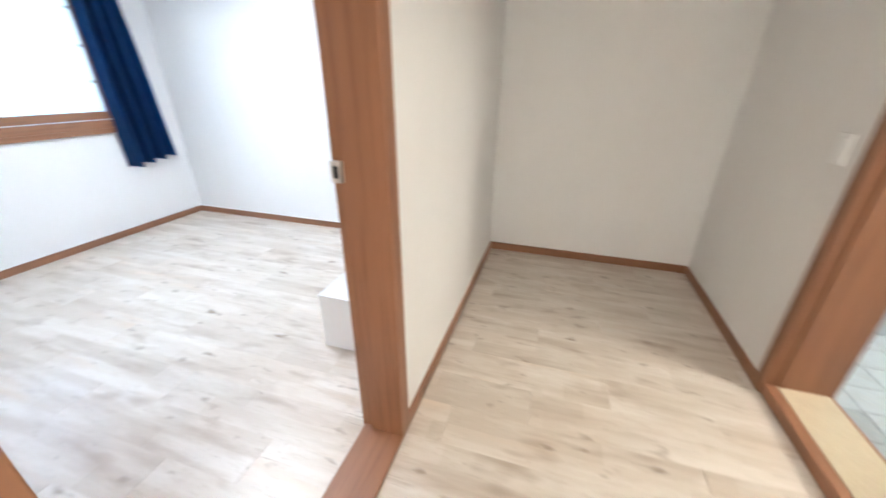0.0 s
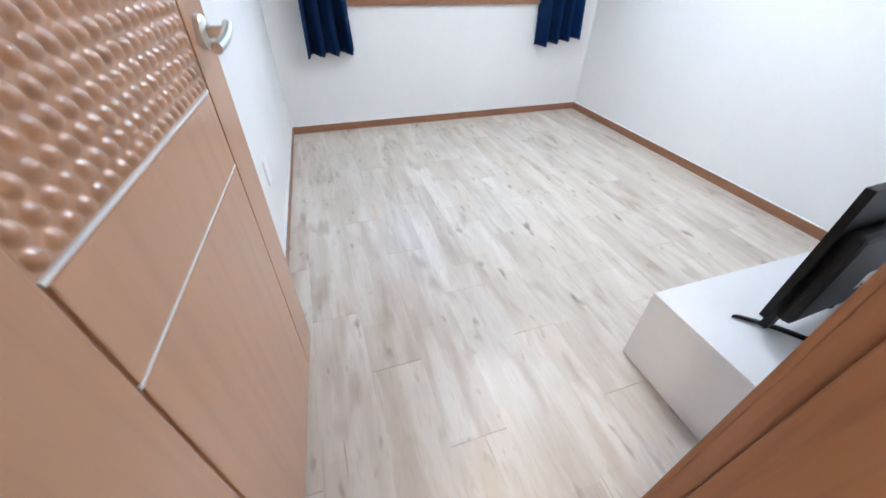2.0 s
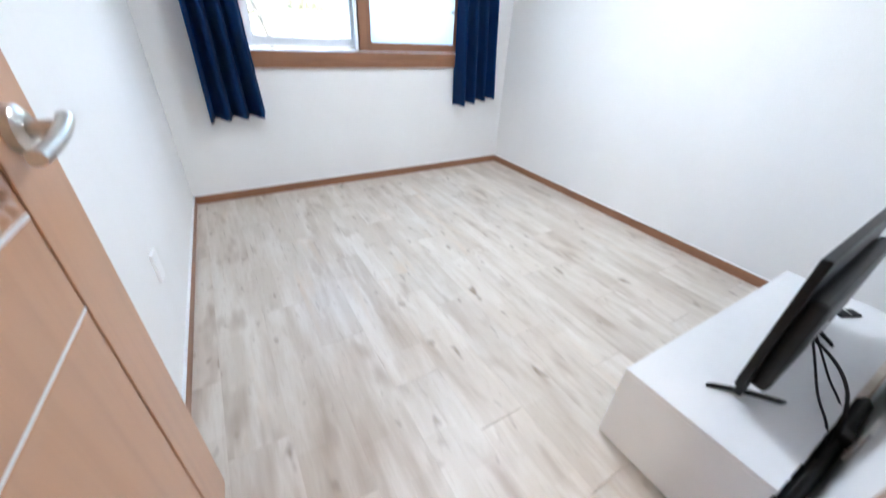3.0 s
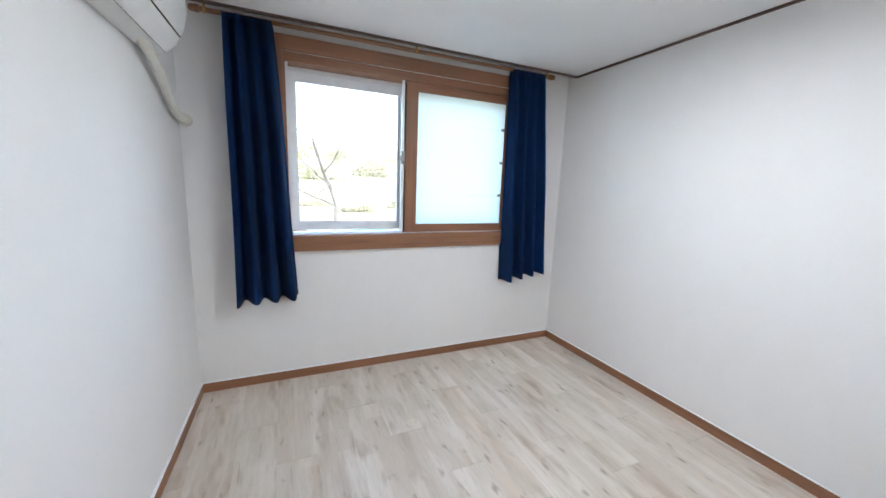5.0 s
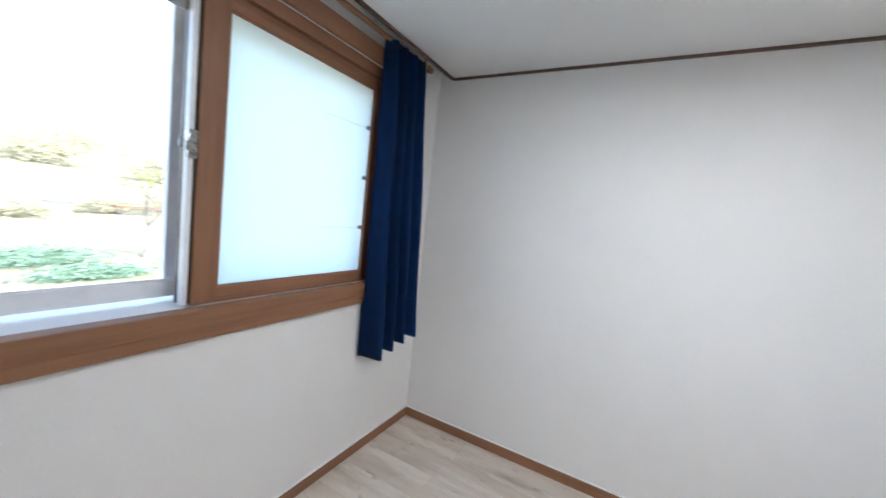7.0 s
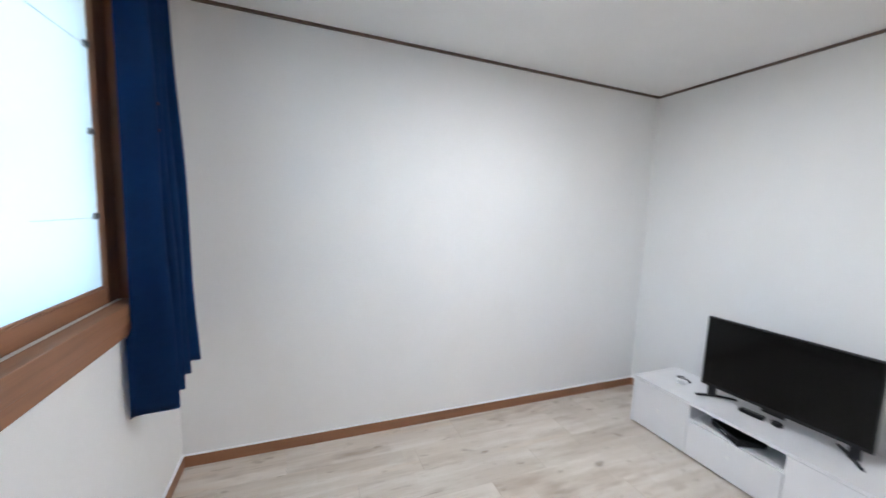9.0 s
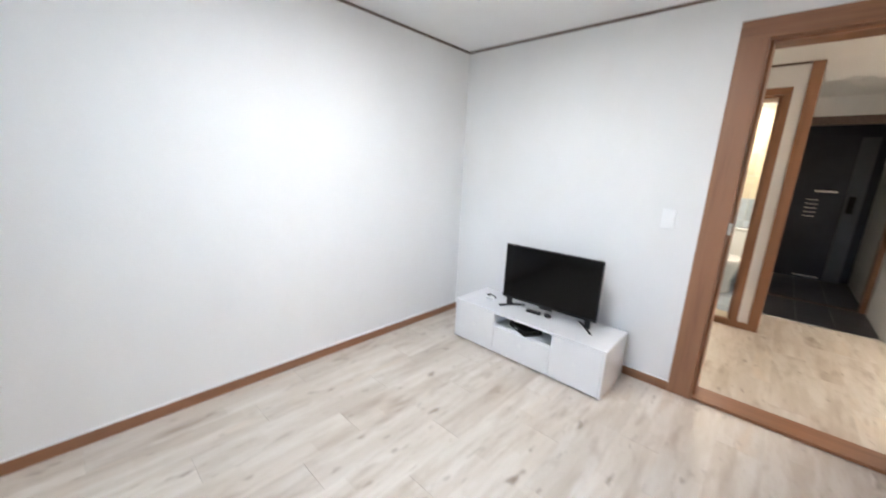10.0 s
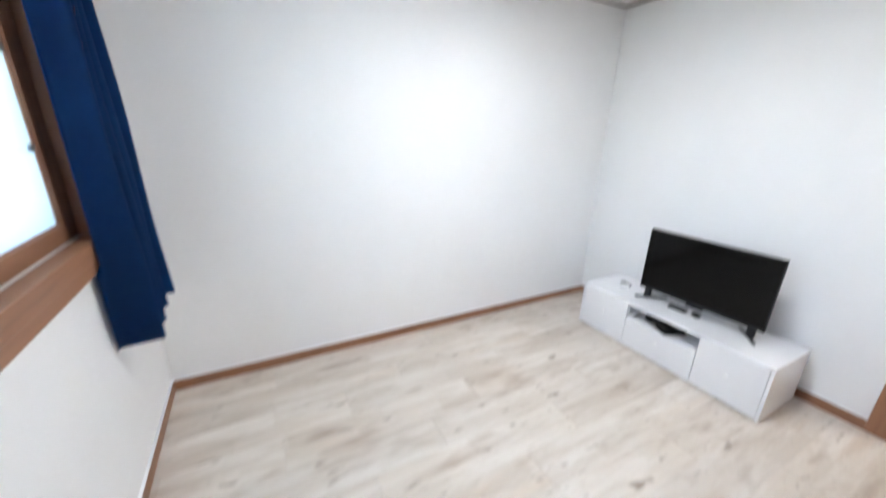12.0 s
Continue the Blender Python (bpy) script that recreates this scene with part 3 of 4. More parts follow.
part("dome", cyl(bmesh.new(), (1.505, 2.165, 2.276), (1.505, 2.165, 2.303), 0.030, 0.044, n=32), PLASTIC, sd, smooth=True)
part("sensor", cyl(bmesh.new(), (1.505, 2.165, 2.270), (1.505, 2.165, 2.276), 0.010, 0.016, n=20), PLASTIC, sd, smooth=True)


# ---- air conditioner and hose, turned with the west wall ----
def wall_x(y):
    return W_S + (W_N - W_S) * y / N_Y


ac = thing("air_conditioner", "white wall-mounted split air conditioner with rounded front", "air conditioner")
ac.matrix_world = pose(wall_x(2.24), 2.24, 1.905, 0, 0, -math.degrees(math.atan2(W_N - W_S, N_Y)))
prof = [(0.001, 0.012), (0.03, 0.0), (0.085, 0.012), (0.130, 0.055), (0.162, 0.115), (0.178, 0.185), (0.176, 0.262), (0.162, 0.288), (0.130, 0.300), (0.001, 0.300)]
b = bmesh.new()
a0 = [b.verts.new((x, -0.41, z)) for x, z in prof]
a1 = [b.verts.new((x, 0.41, z)) for x, z in prof]
b.faces.new(a0), b.faces.new(a1[::-1])
for i in range(len(prof)):
    j = (i + 1) % len(prof)
    b.faces.new((a0[j], a0[i], a1[i], a1[j]))
bmesh.ops.recalc_face_normals(b, faces=b.faces[:])
bmesh.ops.bevel(b, geom=[e for e in b.edges if len({round(v.co.y, 2) for v in e.verts}) == 1], offset=0.010, segments=3, affect="EDGES")
part("body", b, PLASTIC, ac, smooth=True)
b = bmesh.new()
bx(b, -0.002, 0.002, -0.35, 0.39, -0.004, 0.004)
bmesh.ops.transform(b, matrix=pose(0.147, 0, 0.084, 0, -62, 0), verts=b.verts[:])
part("air_slot", b, RUBBER, ac, "dark air outlet slot")
b = bx(bmesh.new(), 0.0, 0.060, -0.37, 0.40, -0.0025, 0.0)
bmesh.ops.transform(b, matrix=pose(0.089, 0, 0.0135, 0, -43.7, 0), verts=b.verts[:])
part("louver", b, PLASTIC, ac)
b = bx(bmesh.new(), -0.0008, 0.0008, -0.35, 0.39, -0.004, 0.0015)
bmesh.ops.transform(b, matrix=pose(0.088, 0, 0.0125, 0, -43.7, 0), verts=b.verts[:])
part("seam", b, RUBBER, ac, "thin dark louver seam")
bd = cyl(bmesh.new(), (0.080, -0.412, 0.12), (0.080, -0.4095, 0.12), 0.026, n=24)
part("badge", bd, PLASTIC, ac)
hp = [(wall_x(y) + x, y, z) for x, y, z in ((0.055, 2.46, 1.93), (0.050, 2.51, 1.91), (0.045, 2.61, 1.892), (0.040, 2.73, 1.842), (0.035, 2.85, 1.764), (0.033, 2.95, 1.716), (0.032, 3.04, 1.702), (0.034, 3.145, 1.700))]
hose = thing("ac_hose", "cream wrapped hose bundle from air conditioner into the wall", "hose")
tube("hose", hp, 0.021, HOSE, hose, n=12)
part("wall_collar", cyl(bmesh.new(), (wall_x(3.1) + 0.036, 3.105, 1.702), (wall_x(3.1) + 0.036, N_Y, 1.702), 0.032, n=24), HOSE, hose, smooth=True)

# ---- bedroom door, standing open ----
door = thing("door_1", "open wood-look bedroom door with embossed dimple panel", "door", kind="structure")
door.matrix_world = pose(-0.013, 0.030, 0, 0, 0, 90 - math.degrees(math.atan2(0.066, 1)))
# own axes: x along the leaf from its hinges, -y towards the hall face
LEN, THK, Z0, Z1 = 0.872, 0.036, 0.024, 2.060
GX0, GX1 = 0.154, 0.724
b = bmesh.new()
bx(b, 0, LEN, 0.004, THK, Z0, Z1, bevel=0.002)
leaf = part("leaf", b, DOORWOOD, door)
g = 0.0035
for x0, x1, z0, z1, nm in ((0, GX0 - g, Z0, Z1, "stile"), (GX1 + g, LEN, Z0, Z1, "stile"),
                           (GX0 + g, GX1 - g, Z0, 0.816 - g, "panel"), (GX0 + g, GX1 - g, 0.816 + g, 0.975 - g, "panel"),
                           (GX0 + g, GX1 - g, 1.345 + g, 1.53 - g, "panel"), (GX0 + g, GX1 - g, 1.53 + g, Z1, "panel")):
    block(nm, DOORWOOD, x0, x1, 0.0, 0.004, z0, z1, parent=leaf, bevel=0.003)
# white strips in three horizontal grooves; the upright grooves have none
for z in (0.816, 0.975, 1.53):
    block("groove_strip", PVC, GX0, GX1, 0.0008, 0.0045, z - g * 0.8, z + g * 0.8, parent=leaf, label="thin white strip in the horizontal groove")
# dimpled middle panel
nx, nz = 20, 14
verts, faces = [], []
res = 9
X0, X1, ZA, ZB = GX0 + g, GX1 - g, 0.975 + g, 1.345 - g
for j in range(nz * res + 1):
    for i in range(nx * res + 1):
        u, v = i / res, j / res
        du, dv = (u + 0.25 * (v % 1)) % 1 - 0.58, v % 1 - 0.5
        s = max(0.0, 1 - (du / (0.34 if du > 0 else 0.46)) ** 2 - (dv / 0.42) ** 2)
        verts.append((X0 + (X1 - X0) * i / (nx * res), 0.0042 - 0.0075 * s ** 0.6, ZA + (ZB - ZA) * j / (nz * res)))
for j in range(nz * res):
    for i in range(nx * res):
        a = j * (nx * res + 1) + i
        faces.append((a, a + 1, a + nx * res + 2, a + nx * res + 1))
me = bpy.data.meshes.new("dimple_panel")
me.from_pydata(verts, [], faces)
me.materials.append(DOORWOOD)
me.shade_smooth()
dp = new("dimple_panel", me)
dp.parent = leaf
dp["label"] = "embossed panel of small rounded dimples"
HX, HZ = 0.792, 1.068
for side in (-1, 1):
    y0 = 0.0 if side < 0 else THK
    hd = cyl(bmesh.new(), (HX, y0, HZ), (HX, y0 + side * 0.011, HZ), 0.031, 0.031, n=36)
    cyl(hd, (HX, y0 + side * 0.011, HZ), (HX, y0 + side * 0.016, HZ), 0.031, 0.025, n=36)
    cyl(hd, (HX, y0 + side * 0.016, HZ), (HX, y0 + side * 0.052, HZ), 0.0115, n=20)
    h = part("handle", hd, CHROME, door, "satin nickel lever handle", smooth=True)
    yy = y0 + side * 0.052
    tube("lever", [(HX + 0.024, yy - side * 0.003, HZ + 0.008), (HX, yy, HZ + 0.003), (HX - 0.03, yy + side * 0.002, HZ - 0.003), (HX - 0.065, yy, HZ - 0.009), (HX - 0.105, yy - side * 0.003, HZ - 0.012)], 0.0105, CHROME, h)
for z in (0.25, 1.05, 1.85):
    part("hinge", cyl(bmesh.new(), (-0.004, THK + 0.002, z - 0.045), (-0.004, THK + 0.002, z + 0.045), 0.006, n=12), DARKTRIM, door, smooth=True)
part("latch_plate", bx(bmesh.new(), LEN, LEN + 0.0015, 0.008, 0.028, HZ - 0.09, HZ + 0.05), CHROME, door)
# black strip paints in the shade of the hinge gap at the jamb
block("gap_filler", RUBBER, DOOR_L, DOOR_L + 0.004, -0.038, 0.012, 0.02, DOOR_H, parent=frame_1, label="black strip standing for the shade in the hinge gap")

# ---- television bench ----
SX0, SX1, SY0, SY1, SH = 1.197, 2.382, 0.060, 0.465, 0.328
bench = thing("tv_stand", "low glossy white television bench on the floor", "tv stand")
TP = 0.016
block("top", WHITE, SX0, SX1, SY0, SY1, SH - TP, SH, parent=bench, bevel=0.0015)
for nm, x in (("side", SX0), ("side", SX1 - TP), ("divider", 1.534), ("divider", 2.005)):
    block(nm, WHITE, x, x + TP, SY0 + 0.004, SY1 - (0.0 if nm == "side" else 0.02), 0.006, SH - TP, parent=bench, bevel=0.001)
block("bottom", WHITE, SX0 + TP, SX1 - TP, SY0 + 0.004, SY1 - 0.02, 0.02, 0.036, parent=bench)
block("shelf", WHITE, 1.550, 2.005, SY0 + 0.006, SY1 - 0.02, 0.204, 0.220, parent=bench)
block("back", WHITE, SX0 + TP, SX1 - TP, SY0 + 0.001, SY0 + 0.004, 0.03, SH - TP, parent=bench)
for nm, x0, x1, z1 in (("door", SX0 + TP + 0.002, 1.547, SH - TP - 0.003), ("drawer", 1.551, 2.004, 0.216), ("door", 2.008, SX1 - TP - 0.002, SH - TP - 0.003)):
    d = block(nm, WHITE, x0, x1, SY1 - 0.018, SY1 - 0.001, 0.012, z1, parent=bench, bevel=0.0015)
    cxx = (x0 + x1) / 2
    k = cyl(bmesh.new(), (cxx, SY1 - 0.001, 0.14 if nm == "drawer" else 0.17), (cxx, SY1 + 0.012, 0.14 if nm == "drawer" else 0.17), 0.007, 0.011, n=18)
    part("knob", k, PLASTIC, d, smooth=True)
for x in (SX0 + 0.03, SX1 - 0.03):
    for y in (SY0 + 0.03, SY1 - 0.04):
        part("foot", cyl(bmesh.new(), (x, y, 0), (x, y, 0.020), 0.014, n=14), BLACK, bench)

# ---- television, turned a little towards the room ----
tv = thing("television", "black flat-screen television on two splayed feet", "television")
tv.matrix_world = pose(1.708, 0.268, SH, 0, 0, 2.4)
TW, TZ0, TZ1 = 0.357, 0.068, 0.488
b = bx(bmesh.new(), -TW, TW, -0.018, 0.004, TZ0, TZ1, bevel=0.003)
part("case", b, BLACK, tv)
block("screen", SCREEN, -TW + 0.008, TW - 0.008, 0.004, 0.0055, TZ0 + 0.018, TZ1 - 0.008, parent=tv, label="glossy dark screen, switched off")
b = bx(bmesh.new(), -0.335, 0.335, -0.060, -0.018, TZ0 + 0.008, TZ0 + 0.31, bevel=0.016)
part("back_housing", b, BLACK, tv)
block("chin", BLACK, -0.05, 0.05, -0.01, 0.006, TZ0 - 0.016, TZ0, parent=tv, bevel=0.004)
block("label_plate", PLASTIC, -0.13, -0.06, -0.0615, -0.0600, TZ0 + 0.09, TZ0 + 0.15, parent=tv, label="pale type label, unreadable")
for sx in (-1, 1):
    f = bmesh.new()
    ring = []
    for i in range(9):
        k = i / 8
        xx, yy = sx * (0.345 - 0.125 * k), 0.050 - 0.150 * k
        lift = 0.006 * math.sin(math.pi * k)
        wd, th = 0.011 - 0.003 * abs(2 * k - 1), 0.012
        ring.append([f.verts.new(q) for q in ((xx - wd, yy - 0.4 * wd * sx, th + lift), (xx + wd, yy + 0.4 * wd * sx, th + lift), (xx + wd, yy + 0.4 * wd * sx, lift), (xx - wd, yy - 0.4 * wd * sx, lift))])
    for p, q in zip(ring, ring[1:]):
        for i in range(4):
            f.faces.new((p[i], p[(i + 1) % 4], q[(i + 1) % 4], q[i]))
    f.faces.new(ring[-1]), f.faces.new(ring[0][::-1])
    bmesh.ops.recalc_face_normals(f, faces=f.faces[:])
    bx(f, sx * 0.300 - 0.020, sx * 0.300 + 0.020, -0.022, 0.000, 0.012, TZ0 + 0.004, bevel=0.004)
    part("foot", f, BLACK, tv)

stb = thing("set_top_box", "small black set-top box in the bench's open shelf", "set-top box")
stb.matrix_world = pose(1.80, 0.362, 0.220, 0, 0, -26)
part("case", bx(bmesh.new(), -0.105, 0.105, -0.075, 0.075, 0.006, 0.042, bevel=0.006), BLACK, stb)
block("front_panel", SCREEN, -0.095, 0.095, 0.0745, 0.0765, 0.012, 0.036, parent=stb)
block("logo", CHROME, -0.02, 0.02, 0.0762, 0.0772, 0.021, 0.026, parent=stb)
for x in (-0.09, 0.09):
    for y in (-0.06, 0.06):
        part("foot", cyl(bmesh.new(), (x, y, 0), (x, y, 0.007), 0.007, n=10), RUBBER, stb)
for nm, lb, mt, px, py, rz, sz in (("remote_control", "black remote control lying on the bench top", BLACK, 1.800, 0.262, 4, (0.055, 0.020, 0.018)),
                                   ("adapter", "small black adapter beside the television", BLACK, 1.690, 0.255, -25, (0.022, 0.016, 0.022)),
                                   ("small_box", "small white plastic gadget on the bench top", PLASTIC, 2.19, 0.27, 20, (0.030, 0.022, 0.020)),
                                   ("remote_control", "thin black remote lying near the bench end", BLACK, 2.215, 0.215, 65, (0.020, 0.045, 0.012))):
    t = thing(nm, lb, nm.replace("_", " "))
    t.matrix_world = pose(px, py, SH, 0, 0, rz)
    part("case", bx(bmesh.new(), -sz[0], sz[0], -sz[1], sz[1], 0, sz[2], bevel=min(0.004, sz[2] / 3)), mt, t)
    if nm == "remote_control":
        for i in range(5):
            part("button", cyl(bmesh.new(), (-sz[0] * 0.7 + i * sz[0] * 0.33, 0, sz[2]), (-sz[0] * 0.7 + i * sz[0] * 0.33, 0, sz[2] + 0.001), 0.003, n=8), PLASTIC, t)

# cables and power strip behind the bench
cab = thing("tv_cables", "tangle of thin black television cables, with thick cords added to darken the gap", "cable")
tube("power_cord", [(1.60, 0.205, 0.50), (1.56, 0.15, 0.505), (1.52, 0.085, 0.47), (1.50, 0.060, 0.40), (1.51, 0.040, 0.33), (1.52, 0.036, 0.20), (1.50, 0.034, 0.06)], 0.0045, RUBBER, cab)
tube("antenna_cord", [(1.66, 0.21, 0.47), (1.63, 0.17, 0.42), (1.59, 0.13, 0.36), (1.55, 0.09, 0.338), (1.49, 0.055, 0.336), (1.47, 0.036, 0.25), (1.49, 0.036, 0.1)], 0.0035, RUBBER, cab)
tube("signal_cord", [(1.70, 0.21, 0.46), (1.72, 0.17, 0.40), (1.68, 0.12, 0.345), (1.64, 0.065, 0.338), (1.62, 0.036, 0.25), (1.62, 0.036, 0.12)], 0.0035, RUBBER, cab)
# thick cords added for both cables and shade in the gap behind the bench
for k, (cy, cz) in enumerate(((0.034, 0.285), (0.022, 0.255), (0.040, 0.235), (0.028, 0.205))):
    tube("cord", [(1.21 + 0.02 * k, cy, cz - 0.03), (1.30, cy + 0.004, cz), (1.42, cy - 0.004, cz + 0.008), (1.56, cy + 0.003, cz - 0.006), (1.70, cy, cz + 0.004), (1.84 + 0.03 * k, cy, cz - 0.02)], 0.011, RUBBER, cab)
ps = thing("power_strip", "white power strip with black plugs behind the bench", "power strip")
block("case", PLASTIC, 1.36, 1.72, 0.016, 0.062, 0.0, 0.038, parent=ps, bevel=0.006)
for x in (1.41, 1.50, 1.60):
    part("plug", bx(bmesh.new(), x - 0.020, x + 0.020, 0.022, 0.056, 0.038, 0.085, bevel=0.006), RUBBER, ps, "black plug")
wo = thing("wall_socket", "white wall socket with plugs behind the television", "socket")
block("plate", PLASTIC, 1.52, 1.60, 0.0, 0.009, 0.26, 0.38, parent=wo, bevel=0.003)
block("plug", RUBBER, 1.54, 1.58, 0.009, 0.045, 0.28, 0.32, parent=wo, bevel=0.006)


def wall_plate(name, m, label, category, keys, hgt=0.12, wid=0.075):
    """A plate on the plane y = 0 of its own axes, facing +y."""
    t = thing(name, label, category)
    t.matrix_world = m
    block("plate", SWITCH, -wid / 2, wid / 2, 0.0, 0.011, -hgt / 2, hgt / 2, parent=t, bevel=0.003)
    for i in range(keys):
        w_ = (wid - 0.016) / keys
        x = -wid / 2 + 0.008 + i * w_
        block("rocker", SWITCH, x + 0.001, x + w_ - 0.001, 0.011, 0.0155, -hgt * 0.36, hgt * 0.36, parent=t, bevel=0.002)
    return t


wall_plate("light_switch", pose(1.10, 0, 1.11), "white double rocker light switch beside the doorway", "light switch", 2)
wall_plate("light_switch", pose(1.72, HALL_S, 1.105), "white rocker light switch in the hall", "light switch", 1)
sk = wall_plate("wall_socket", pose(wall_x(1.60), 1.60, 0.405, 0, 0, -92.5), "white wall socket low behind the door", "socket", 0)
for z in (-0.02, 0.02):
    part("socket_face", cyl(bmesh.new(), (0, 0.011, z), (0, 0.0116, z), 0.016, n=20), SWITCH, sk)

# ---- bathroom things ----
bd = thing("door_2", "open white bathroom door seen nearly edge-on", "door", kind="structure")
block("leaf", PLASTIC, BATH_L - 0.04, BATH_L - 0.004, HALL_S - 0.24 - 0.78, HALL_S - 0.245, 0.065, BATH_H - 0.01, parent=bd, bevel=0.002)
kb = cyl(bmesh.new(), (BATH_L - 0.004, -2.64, 1.05), (BATH_L + 0.02, -2.64, 1.05), 0.012)
bmesh.ops.create_uvsphere(kb, u_segments=18, v_segments=12, radius=0.027, matrix=Matrix.Translation((BATH_L + 0.04, -2.64, 1.05)))
part("knob", kb, CHROME, bd, "steel door knob", smooth=True)
bl = thing("bath_light", "lit round white bathroom ceiling light", "ceiling light", "bathroom lights")
part("diffuser", cyl(bmesh.new(), (1.17, -2.62, 2.245), (1.17, -2.62, 2.285), 0.11, 0.13, n=32), BATHLAMP, bl)
part("base", cyl(bmesh.new(), (1.17, -2.62, 2.285), (1.17, -2.62, CEIL), 0.135, n=32), PLASTIC, bl)
bl = thing("bath_light", "lit round white bathroom ceiling light", "ceiling light", "bathroom lights")
part("diffuser", cyl(bmesh.new(), (1.17, -3.30, 2.245), (1.17, -3.30, 2.285), 0.11, 0.13, n=32), BATHLAMP, bl)
part("base", cyl(bmesh.new(), (1.17, -3.30, 2.285), (1.17, -3.30, CEIL), 0.135, n=32), PLASTIC, bl)
to = thing("toilet", "white ceramic toilet against the bathroom wall", "toilet")
b = bmesh.new()
secs = ((-0.05, 0.12, 0.20), (0.10, 0.115, 0.19), (0.22, 0.15, 0.24), (0.33, 0.185, 0.29), (0.36, 0.19, 0.295))
loops = [[b.verts.new((1.02 + rx * math.cos(a), -3.28 + ry * math.sin(a), z)) for a in [2 * math.pi * i / 28 for i in range(28)]] for z, rx, ry in secs]
for p, q in zip(loops, loops[1:]):
    for i in range(28):
        b.faces.new((p[i], p[(i + 1) % 28], q[(i + 1) % 28], q[i]))
b.faces.new(loops[0][::-1]), b.faces.new(loops[-1])
part("bowl", b, CERAMIC, to, smooth=True)
b = cyl(bmesh.new(), (0, 0, 0), (0, 0, 0.03), 0.19, 0.185, n=32)
bmesh.ops.transform(b, matrix=Matrix.Translation((1.02, -3.28, 0.36)) @ Matrix.Diagonal((1, 1.5, 1, 1)), verts=b.verts[:])
part("lid", b, PLASTIC, to, smooth=True)
part("tank", bx(bmesh.new(), 0.83, 1.21, BY + 0.005, BY + 0.19, 0.34, 0.72, bevel=0.02), CERAMIC, to, smooth=True)
part("tank_lid", bx(bmesh.new(), 0.82, 1.22, BY + 0.003, BY + 0.20, 0.72, 0.755, bevel=0.01), CERAMIC, to, smooth=True)

# ---- added hall fill light (never in view), entrance ----
hl = thing("hall_fill_light", "added square ceiling light, out of view, that brightens the hall", "ceiling light")
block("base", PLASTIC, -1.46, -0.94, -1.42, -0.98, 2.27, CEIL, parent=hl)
block("diffuser", HALLFILL, -1.48, -0.92, -1.44, -0.96, 2.225, 2.27, parent=hl, bevel=0.012)
fr = thing("door_frame_3", "brown wood-look frame of the entrance opening", "door frame", kind="structure")
MY = -3.45
block("head", DARKTRIM, FOY_W, FOY_E + 0.03, MY - 0.10, MY + 0.012, 2.02, 2.11, parent=fr, bevel=0.004)
structure("wall_foyer_header", bx(bmesh.new(), FOY_W, FOY_E + 0.03, MY - 0.09, MY, 2.11, CEIL), PAPER, "white wall over the entrance opening", "wall")
block("jamb", WOOD_Z, FOY_W, FOY_W + 0.05, MY - 0.10, MY + 0.012, -0.03, 2.02, parent=fr, bevel=0.004)
block("sill", DARKTRIM, FOY_W + 0.05, FOY_E + 0.03, MY - 0.06, MY, -0.03, -0.012, parent=fr)
structure("foyer_step", bx(bmesh.new(), FOY_W, FOY_E + 0.03, FOY_Y - 0.004, FOY_Y + 0.03, -0.1, 0.006, bevel=0.004), CHROME, "metal edge strip at the entrance step", "step")
ed = thing("door_3", "dark navy steel entrance door with embossed bars", "door", kind="structure")
block("leaf", STEEL, -0.22, 0.55, FOY_END + 0.002, FOY_END + 0.05, -0.025, 2.05, parent=ed, bevel=0.004)
for i in range(5):
    block("bar", CHROME, 0.23, 0.36, FOY_END + 0.05, FOY_END + 0.056, 0.90 + i * 0.06, 0.912 + i * 0.06, parent=ed, bevel=0.002)
block("peep_plate", CHROME, 0.06, 0.30, FOY_END + 0.05, FOY_END + 0.055, 1.26, 1.285, parent=ed)
block("lock", RUBBER, -0.13, -0.06, FOY_END + 0.05, FOY_END + 0.09, 0.98, 1.22, parent=ed, label="black digital door lock", bevel=0.008)
block("kick_plate", CHROME, 0.02, 0.30, FOY_END + 0.05, FOY_END + 0.053, 0.0, 0.02, parent=ed)
block("edge_panel", material("grey_panel", (0.16, 0.17, 0.20), 0.4, spots=((6, (0.13, 0.14, 0.17), 0.4, 0.8, 3),)), -0.20, -0.03, FOY_END + 0.05, FOY_END + 0.07, -0.02, 2.02, parent=ed, label="grey lighter door edge panel")

# ---- outdoors ----
GRASS = material("spring_grass", (0.155, 0.145, 0.105), 0.9, spots=((0.30, (0.12, 0.16, 0.08), 0.50, 0.62, 5), (2.5, (0.17, 0.145, 0.095), 0.5, 0.8, 6), (14, (0.26, 0.23, 0.17), 0.5, 0.8, 4)), bump=0.6, bump_scale=20)
PATHM = material("pale_paving", (0.30, 0.29, 0.27), 0.9, spots=((2, (0.24, 0.23, 0.21), 0.4, 0.75, 6),), bump=0.3, bump_scale=30)
BARK = material("bark", (0.21, 0.195, 0.175), 0.9, spots=((12, (0.13, 0.12, 0.105), 0.4, 0.75, 8),), bump=0.8, bump_scale=30, stretch=(1, 1, 0.3))
LEAF = material("young_leaves", (0.26, 0.33, 0.09), 0.7, spots=((3, (0.20, 0.27, 0.07), 0.4, 0.7, 3),))
BUSH = material("bush_leaves", (0.15, 0.26, 0.19), 0.75, spots=((3, (0.18, 0.29, 0.21), 0.4, 0.7, 3),))
DRY = material("dry_shrub", (0.36, 0.36, 0.26), 0.85, spots=((2, (0.42, 0.40, 0.30), 0.4, 0.7, 3),))
